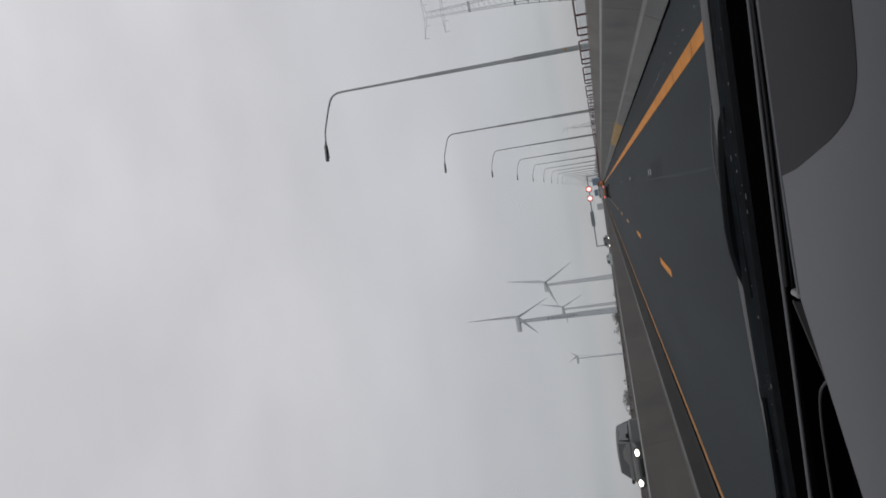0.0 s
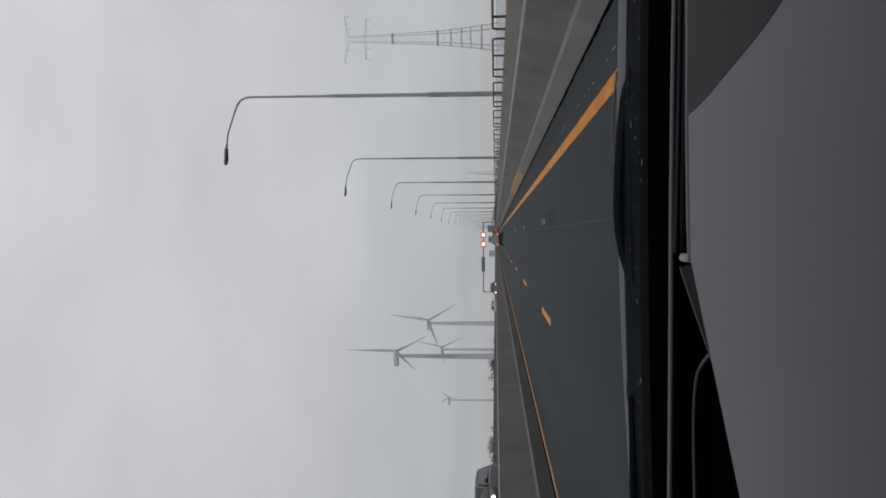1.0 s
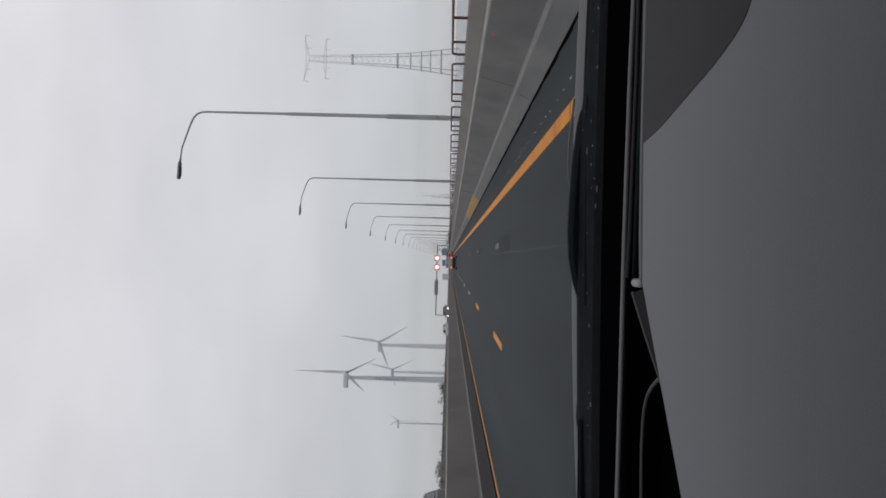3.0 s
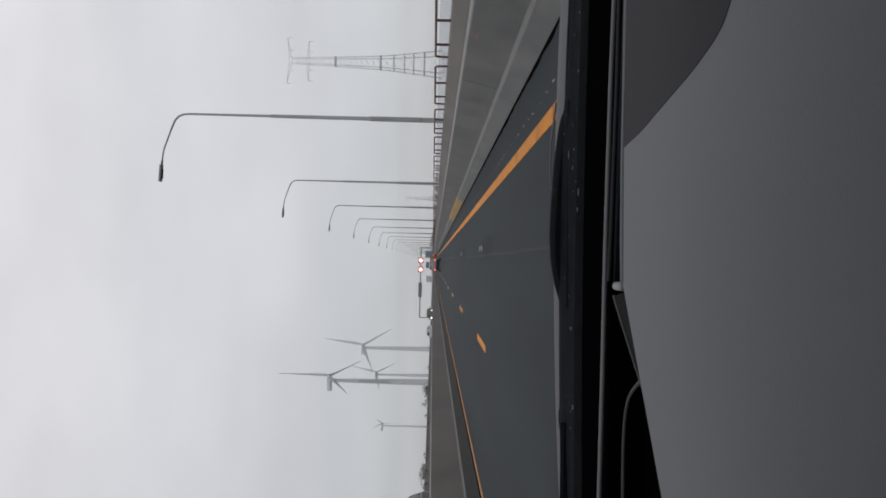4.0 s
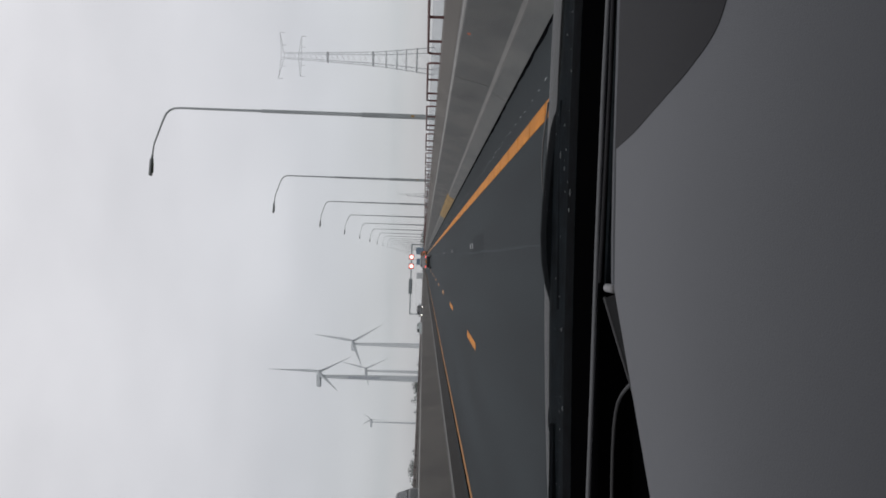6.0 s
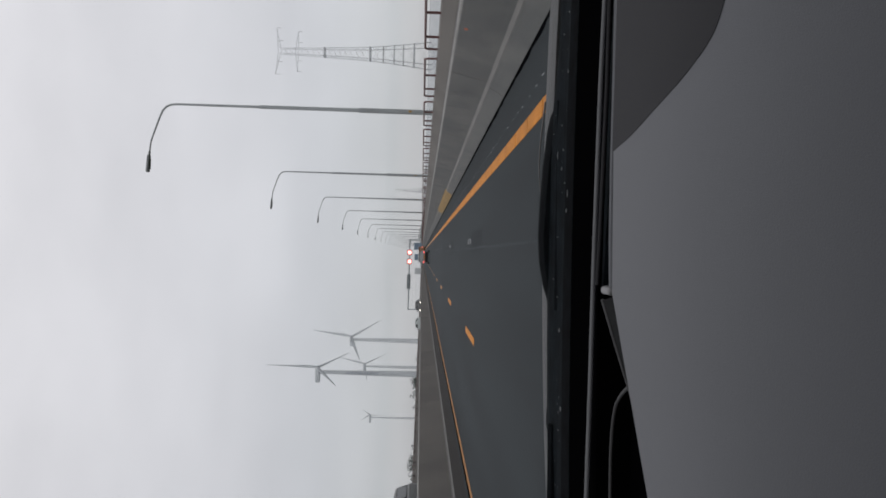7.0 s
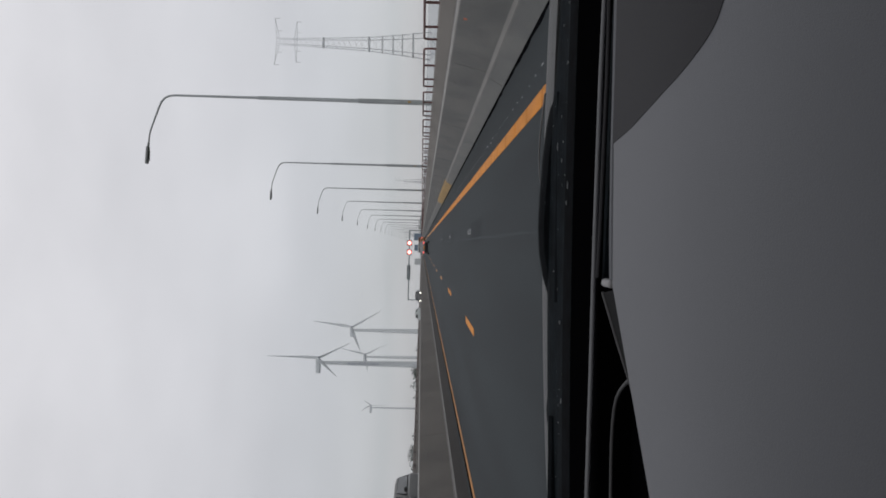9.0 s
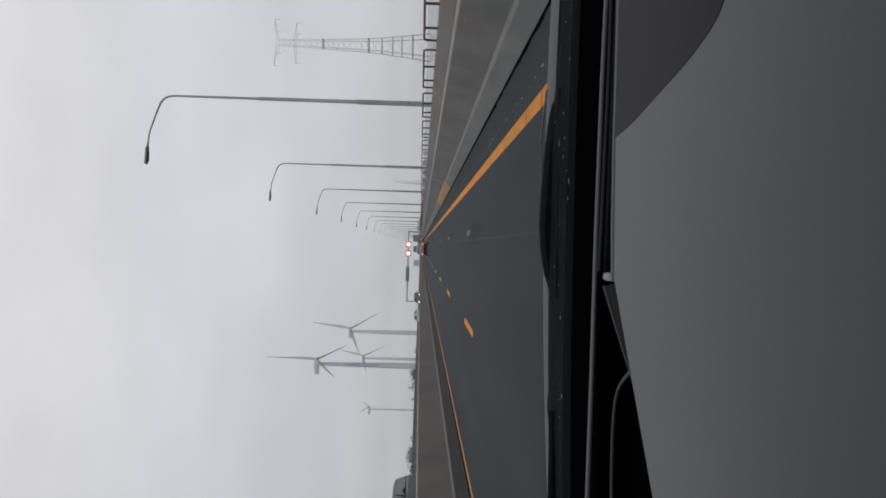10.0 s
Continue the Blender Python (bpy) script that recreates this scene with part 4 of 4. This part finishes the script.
def wiper(x_pivot, x_tip, stations):
    """stations: (share of the way to the tip, height, half width) of the arm, which lies low at both ends."""
    root = part("wiper", tubed([(x_pivot, 1.225, 0.935), (x_pivot, 1.225, 0.950)], [0.026, 0.02], 12), RUBBER, car, "black windscreen wiper at rest", smooth=True)
    rings = []
    for u, z, w in stations:
        x = x_pivot + (x_tip - x_pivot) * u
        rings.append([(x, 1.235 - w, 0.935), (x, 1.235 - w, z - 0.005), (x, 1.235 - 0.4 * w, z), (x, 1.235 + 0.4 * w, z), (x, 1.235 + w, z - 0.005), (x, 1.235 + w, 0.935)])
    part("wiper_arm", loft(bmesh.new(), rings), RUBBER, root, smooth=True)
    blade = [(x_pivot + (x_tip - x_pivot) * u / 8, 1.19 - 0.003 * u, 0.950) for u in range(9)]
    part("wiper_blade", tubed(blade, 0.006, 6), RUBBER, root, smooth=True)


wiper(0.225, -0.075, ((0, 0.950, 0.02), (0.05, 0.9565, 0.024), (0.12, 0.9605, 0.024), (0.3, 0.966, 0.022), (0.5, 0.9695, 0.02), (0.65, 0.9705, 0.018), (0.78, 0.968, 0.016), (0.9, 0.961, 0.014), (1, 0.951, 0.012)))
wiper(-0.24, -0.66, ((0, 0.944, 0.02), (0.1, 0.946, 0.02), (0.5, 0.944, 0.016), (1, 0.93, 0.01)))
# added pale tube that imitates a lit glint along the bonnet and wiper
glint = [(0.236, 0.962), (0.201, 0.9654), (0.175, 0.968), (0.141, 0.9692), (0.115, 0.968), (0.094, 0.9648), (0.077, 0.9615)]
part("wiper_glint", tubed([(x, 1.259, z) for x, z in glint], [0.0016, 0.0016, 0.0014, 0.0012, 0.0010, 0.0008, 0.0004], 8), GLINT_PAINT, car, "thin pale line added as a glint beside the wiper arm", smooth=True)
for x, y, long in ((0.028, 1.216, 0.007), (0.005, 1.217, 0.006), (-0.10, 1.132, 0.003), (0.085, 1.099, 0.005), (0.062, 1.104, 0.003)):
    bm = bmesh.new()
    bmesh.ops.create_icosphere(bm, subdivisions=2, radius=1.0, matrix=Matrix.Diagonal((long, 0.0012, 0.0008, 1)))
    d = part("water_streak", bm, WATER_DROP, car, smooth=True)
    d.location = (x, y, 0.9555 if y > 1.15 else 0.9535)
drop_rnd = random.Random(11)
for i in range(46):
    bm = bmesh.new()
    bmesh.ops.create_icosphere(bm, subdivisions=1, radius=0.0003 + 0.0011 * drop_rnd.random() ** 3)
    x, y = drop_rnd.uniform(-0.34, 0.40), 1.108 + 0.1 * drop_rnd.random() ** 1.3
    d = part("water_drop", bm, WATER_DROP, car, smooth=True)
    d.location = (x, y, 0.9505 + 0.07 * (y - 1.105) - 0.03 * (x - MID) ** 2)
    d.scale = (drop_rnd.uniform(0.8, 2.0), drop_rnd.uniform(0.8, 1.6), 0.7)

for i in range(9):
    bm = bmesh.new()
    bmesh.ops.create_icosphere(bm, subdivisions=2, radius=drop_rnd.uniform(0.0014, 0.0028))
    x, y = drop_rnd.uniform(-0.34, 0.40), drop_rnd.uniform(1.11, 1.19)
    d = part("water_drop", bm, WET_PLASTIC, car, smooth=True)
    d.location = (x, y, 0.9500 + 0.07 * (y - 1.105) - 0.03 * (x - MID) ** 2)
    d.scale = (drop_rnd.uniform(0.8, 2.6), drop_rnd.uniform(0.8, 2.0), 0.35)

# dashboard


def front_edge(x):
    """Forward edge of the dashboard's grey top."""
    return 0.850 + 0.07 * (x + 0.035) if x > -0.035 else 0.850 + 0.88 * (x + 0.035)


xs = [-0.80 + 0.0255 * i for i in range(31)] + [-0.035 + 0.04 * i for i in range(19)]
xs = sorted(set(round(x, 4) for x in xs))


def dash_z(x, y):
    """Height of the dashboard's top, which falls away towards the seats."""
    f = max(0.31, front_edge(x))
    u = min(1.0, max(0.0, (f - y) / (f - 0.30)))
    return 0.950 - 0.004 * u - 0.125 * u ** 4


bm = bmesh.new()
rows = []
for x in xs:
    f = max(0.30, front_edge(x))
    col = []
    for i in range(25):
        u = i / 24
        y = f + (0.30 - f) * u
        col.append((x, y, dash_z(x, y)))
    col += [(x, 0.282, 0.795), (x, 0.272, 0.77), (x, 0.28, 0.70), (x, 0.75, 0.70), (x, max(0.30, f) - 0.012, 0.90), (x, max(0.30, f) + 0.006, 0.944)]
    rows.append(col)
loft(bm, rows)
dashboard = part("dashboard", bm, DASH, car, "grained grey dashboard top", smooth=True)

# dark panel laid into the top, with a rounded corner: (y, x of its left side)
edge = [(0.862, 0.111), (0.84, 0.113), (0.79, 0.118), (0.735, 0.127), (0.69, 0.135), (0.655, 0.142), (0.622, 0.152), (0.602, 0.161), (0.59, 0.172), (0.580, 0.19), (0.576, 0.215), (0.574, 0.25), (0.573, 0.31)]
smooth_edge = []
for i in range(len(edge) - 1):
    p = [Vector(edge[max(0, min(len(edge) - 1, i + d))]) for d in (-1, 0, 1, 2)]
    for k in range(4):
        u = k / 4
        smooth_edge.append(0.5 * (2 * p[1] + (p[2] - p[0]) * u + (2 * p[0] - 5 * p[1] + 4 * p[2] - p[3]) * u * u + (3 * p[1] - p[0] - 3 * p[2] + p[3]) * u ** 3))
smooth_edge.append(Vector(edge[-1]))
rings = []
for y, x0 in smooth_edge:
    cols = [x0 + (0.62 - x0) * i / 12 for i in range(13)]
    rings.append([(x, y, dash_z(x, y) + 0.0005) for x in cols] + [(x, y, dash_z(x, y) - 0.01) for x in reversed(cols)])
tray = part("tray", loft(bmesh.new(), rings), DASH_DARK, dashboard, "darker rounded panel in the dashboard", smooth=True)
tray.data.set_sharp_from_angle(angle=radians(35))

# front lip and the demister slot
lip_line = [(0.66, 0.89), (0.288, 0.924), (0.196, 0.933), (0.101, 0.938), (0.017, 0.942), (-0.041, 0.943), (-0.144, 0.944), (-0.209, 0.946), (-0.274, 0.948), (-0.80, 0.965)]
part("front_lip", tubed([(x, y, 0.949) for x, y in lip_line], 0.0029, 12), DASH_LIP, dashboard, "pale rounded front lip", smooth=True)
part("slot_rim", tubed([(0.66, 0.895, 0.9475), (0.283, 0.908, 0.9475), (0.19, 0.910, 0.9475), (0.098, 0.918, 0.9475), (0.017, 0.925, 0.9475), (-0.03, 0.932, 0.9475)], 0.0022, 8), DASH_DARK, dashboard, smooth=True)
part("slot_rim", tubed([(0.66, 0.872, 0.9475), (0.271, 0.869, 0.9475), (0.182, 0.868, 0.9475), (0.094, 0.868, 0.9475), (0.016, 0.864, 0.9475), (-0.03, 0.858, 0.9475)], 0.004, 8), DASH, dashboard, smooth=True)
part("slot_end", boxed(-0.0395, -0.030, 0.878, 0.914, 0.925, 0.9480, 0.0045, 3), SLOT_END, dashboard, "pale rounded end of the demister slot", smooth=True)
# shallow plate whose near-black colour holds the slot's inner shade
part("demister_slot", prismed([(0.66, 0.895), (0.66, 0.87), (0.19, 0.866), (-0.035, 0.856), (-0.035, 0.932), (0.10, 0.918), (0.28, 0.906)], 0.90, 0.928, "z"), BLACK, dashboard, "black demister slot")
part("slot_step", prismed([(0.66, 0.890), (0.66, 0.896), (0.28, 0.907), (0.10, 0.919), (-0.035, 0.933), (-0.035, 0.942), (0.10, 0.937), (0.288, 0.923)][::-1], 0.90, 0.940, "z"), COWL, dashboard)

# well between the lip and the instrument hood, its shade painted near-black
part("well", prismed([(-0.80, 0.965), (-0.274, 0.947), (-0.144, 0.943), (-0.035, 0.941), (-0.036, 0.83), (-0.205, 0.68), (-0.60, 0.34), (-0.80, 0.34)], 0.84, 0.90, "z"), BLACK, dashboard, "recess before the instruments, its shade painted black")
part("hood_side", loft(bmesh.new(), [[(-0.040, 0.853, 0.9490), (-0.046, 0.912, 0.9455), (-0.046, 0.912, 0.90), (-0.040, 0.84, 0.90)],
                                     [(-0.121, 0.778, 0.9465), (-0.129, 0.792, 0.9435), (-0.126, 0.790, 0.90), (-0.121, 0.76, 0.90)],
                                     [(-0.30, 0.62, 0.942), (-0.302, 0.624, 0.938), (-0.302, 0.624, 0.90), (-0.30, 0.61, 0.90)]]), HOOD_SIDE, dashboard, "dark bevelled side of the hood")
part("hood_edge", tubed([(-0.046, 0.911, 0.9455), (-0.088, 0.852, 0.9445), (-0.129, 0.791, 0.9435), (-0.302, 0.623, 0.938)], [0.0020, 0.0017, 0.0014, 0.0010], 8), DASH_RIM, dashboard, "soft paler edge of the hood", smooth=True)
arc = [(x, y, 0.936) for x, y in ((-0.122, 0.815), (-0.131, 0.836), (-0.138, 0.851), (-0.145, 0.864), (-0.154, 0.876), (-0.167, 0.885), (-0.183, 0.890), (-0.208, 0.893), (-0.238, 0.892), (-0.45, 0.875))]
part("instrument_rim", tubed(arc, 0.0019, 8), DASH_RIM, dashboard, "thin curved rim", smooth=True)

# windscreen, pillars, roof, doors, seats
glass = bmesh.new()
strip(glass, [(MID - 0.76, 1.14, 0.955), (MID - 0.60, 0.20, 1.50)], [(MID + 0.76, 1.14, 0.955), (MID + 0.60, 0.20, 1.50)], 0.005)
pane_ob = part("windscreen", glass, PANE, car)
pane_ob.visible_shadow = False


def arch(cy, r, a0, a1, n=10):
    """Points round a wheel arch, from angle a0 to a1."""
    return [(cy + r * math.cos(radians(a0 + (a1 - a0) * i / n)), 0.33 + r * math.sin(radians(a0 + (a1 - a0) * i / n))) for i in range(n + 1)]


def side_glass(name, pts, x_low, x_high, parent):
    """A pane of (y, z) corners that leans in towards the roof."""
    bm = bmesh.new()
    rings = [[(x_low + (x_high - x_low) * (z - 0.92) / 0.53 + dx, y, z) for y, z in pts] for dx in (0.0, 0.004)]
    ob = part(name, loft(bm, rings), PANE, parent)
    ob.visible_shadow = False


for s in (-1, 1):
    x, xt = MID + s * 0.90, MID + s * 0.62
    lo, hi = min(x, x - s * 0.05), max(x, x - s * 0.05)
    wing = [(1.02, 0.26)] + [(1.06, 0.26)] + arch(1.45, 0.37, 190, -10) + [(1.86, 0.26), (2.14, 0.28), (2.18, 0.50), (2.08, 0.66), (1.9, 0.77), (1.6, 0.86), (1.25, 0.915), (1.02, 0.92)]
    part("front_wing", prismed(wing, lo, hi, "x"), PAINT_GREY, car)
    d = part("door", prismed([(-0.06, 0.27), (1.0, 0.27), (1.0, 0.915), (-0.06, 0.925)], lo, hi, "x"), PAINT_GREY, car)
    part("door_handle", boxed(x - 0.02, x + 0.02, 0.02, 0.20, 0.78, 0.815, 0.008), TYRE, d)
    m = part("door_mirror", boxed(x + s * 0.12 - 0.1, x + s * 0.12 + 0.1, 0.66, 0.76, 0.93, 1.06, 0.03, 2), PAINT_GREY, d, smooth=True)
    d = part("door", prismed([(-0.78, 0.27), (-0.08, 0.27), (-0.08, 0.925), (-1.0, 0.93), (-1.0, 0.62)] + arch(-1.2, 0.40, 52, 5, 4), lo, hi, "x"), PAINT_GREY, car)
    part("door_handle", boxed(x - 0.02, x + 0.02, -0.82, -0.64, 0.78, 0.815, 0.008), TYRE, d)
    quarter = [(-2.14, 0.30), (-1.62, 0.27)] + arch(-1.2, 0.37, 188, 55) + [(-1.02, 0.66), (-1.02, 0.93), (-2.10, 0.94), (-2.18, 0.60)]
    part("rear_quarter", prismed(quarter, lo, hi, "x"), PAINT_GREY, car)
    part("pillar", tubed([(x - s * 0.06, 1.10, 0.93), (x - s * 0.16, 0.68, 1.25), (xt, 0.18, 1.50)], [0.05, 0.04, 0.04], 8), PAINT_GREY, car, smooth=True)
    part("pillar", tubed([(x - s * 0.03, -0.07, 0.91), (xt, -0.12, 1.51)], 0.045, 8), BLACK, car)
    part("pillar", tubed([(x - s * 0.03, -1.5, 0.92), (xt, -1.35, 1.49)], [0.09, 0.06], 8), PAINT_GREY, car)
    part("pillar", tubed([(x - s * 0.08, -2.05, 0.93), (xt + s * 0.02, -1.72, 1.44)], [0.07, 0.05], 8), PAINT_GREY, car)
    part("roof_edge", tubed([(xt, 0.18, 1.50), (xt, -0.3, 1.525), (xt, -1.0, 1.515), (xt, -1.75, 1.44)], 0.035, 8), PAINT_GREY, car, smooth=True)
    side_glass("side_window", [(0.93, 0.93), (-0.04, 0.93), (-0.08, 1.46), (0.22, 1.46)], x - s * 0.03, xt + s * 0.01, car)
    side_glass("side_window", [(-0.10, 0.93), (-1.42, 0.93), (-1.33, 1.45), (-0.15, 1.46)], x - s * 0.03, xt + s * 0.01, car)
    wheel(car, x - s * 0.14, 1.45)
    wheel(car, x - s * 0.14, -1.2)
    lamp_bm = boxed(MID + s * 0.66 - 0.17, MID + s * 0.66 + 0.17, 2.05, 2.19, 0.56, 0.68, 0.03, 2)
    part("headlight", lamp_bm, RIM, car, smooth=True)
    part("tail_light", boxed(MID + s * 0.72 - 0.13, MID + s * 0.72 + 0.13, -2.20, -2.08, 0.70, 0.90, 0.03, 2), SPARE_RED, car)
roof = loft(bmesh.new(), [[(MID - 0.62, y, z), (MID - 0.3, y, z + 0.035), (MID, y, z + 0.045), (MID + 0.3, y, z + 0.035), (MID + 0.62, y, z), (MID + 0.62, y, z - 0.03), (MID, y, z + 0.01), (MID - 0.62, y, z - 0.03)] for y, z in ((0.20, 1.505), (0.0, 1.525), (-0.4, 1.54), (-1.0, 1.535), (-1.5, 1.49), (-1.76, 1.44))])
part("roof", roof, PAINT_GREY, car, smooth=True)
part("headliner", boxed(MID - 0.58, MID + 0.58, -1.6, 0.14, 1.462, 1.475), HEADLINER, car)
rear_glass = strip(bmesh.new(), [(MID - 0.58, -1.76, 1.43), (MID - 0.74, -2.06, 0.96)], [(MID + 0.58, -1.76, 1.43), (MID + 0.74, -2.06, 0.96)], 0.005)
rear_ob = part("rear_window", rear_glass, PANE, car)
rear_ob.visible_shadow = False
part("floor_pan", boxed(MID - 0.84, MID + 0.84, -2.0, 1.1, 0.20, 0.28), TYRE, car)
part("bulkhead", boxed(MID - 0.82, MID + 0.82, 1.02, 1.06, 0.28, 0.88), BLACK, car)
part("engine_bay_floor", boxed(MID - 0.60, MID + 0.60, 1.07, 2.1, 0.22, 0.28), TYRE, car)
part("front_bumper", boxed(MID - 0.86, MID + 0.86, 2.04, 2.24, 0.24, 0.50, 0.06, 3), PAINT_GREY, car, smooth=True)
part("grille", boxed(MID - 0.42, MID + 0.42, 2.16, 2.20, 0.52, 0.62, 0.01), TYRE, car)
part("rear_hatch", boxed(MID - 0.84, MID + 0.84, -2.16, -2.06, 0.52, 0.95, 0.04, 2), PAINT_GREY, car, smooth=True)
part("rear_bumper", boxed(MID - 0.87, MID + 0.87, -2.26, -2.06, 0.26, 0.52, 0.06, 3), PAINT_GREY, car, smooth=True)
part("rear_shelf", boxed(MID - 0.74, MID + 0.74, -2.0, -1.35, 0.90, 0.92), TRIM_SEAT, car)
for x in (MID - 0.37, MID + 0.37):
    st = part("seat", boxed(x - 0.24, x + 0.24, -0.62, -0.18, 0.30, 0.55, 0.06, 2), TRIM_SEAT, car)
    part("backrest", boxed(x - 0.23, x + 0.23, -0.80, -0.64, 0.50, 1.08, 0.06, 2), TRIM_SEAT, st)
    part("headrest", boxed(x - 0.12, x + 0.12, -0.82, -0.72, 1.12, 1.30, 0.04, 2), TRIM_SEAT, st)
part("rear_bench", boxed(MID - 0.66, MID + 0.66, -1.35, -1.12, 0.30, 0.95, 0.06, 2), TRIM_SEAT, car)
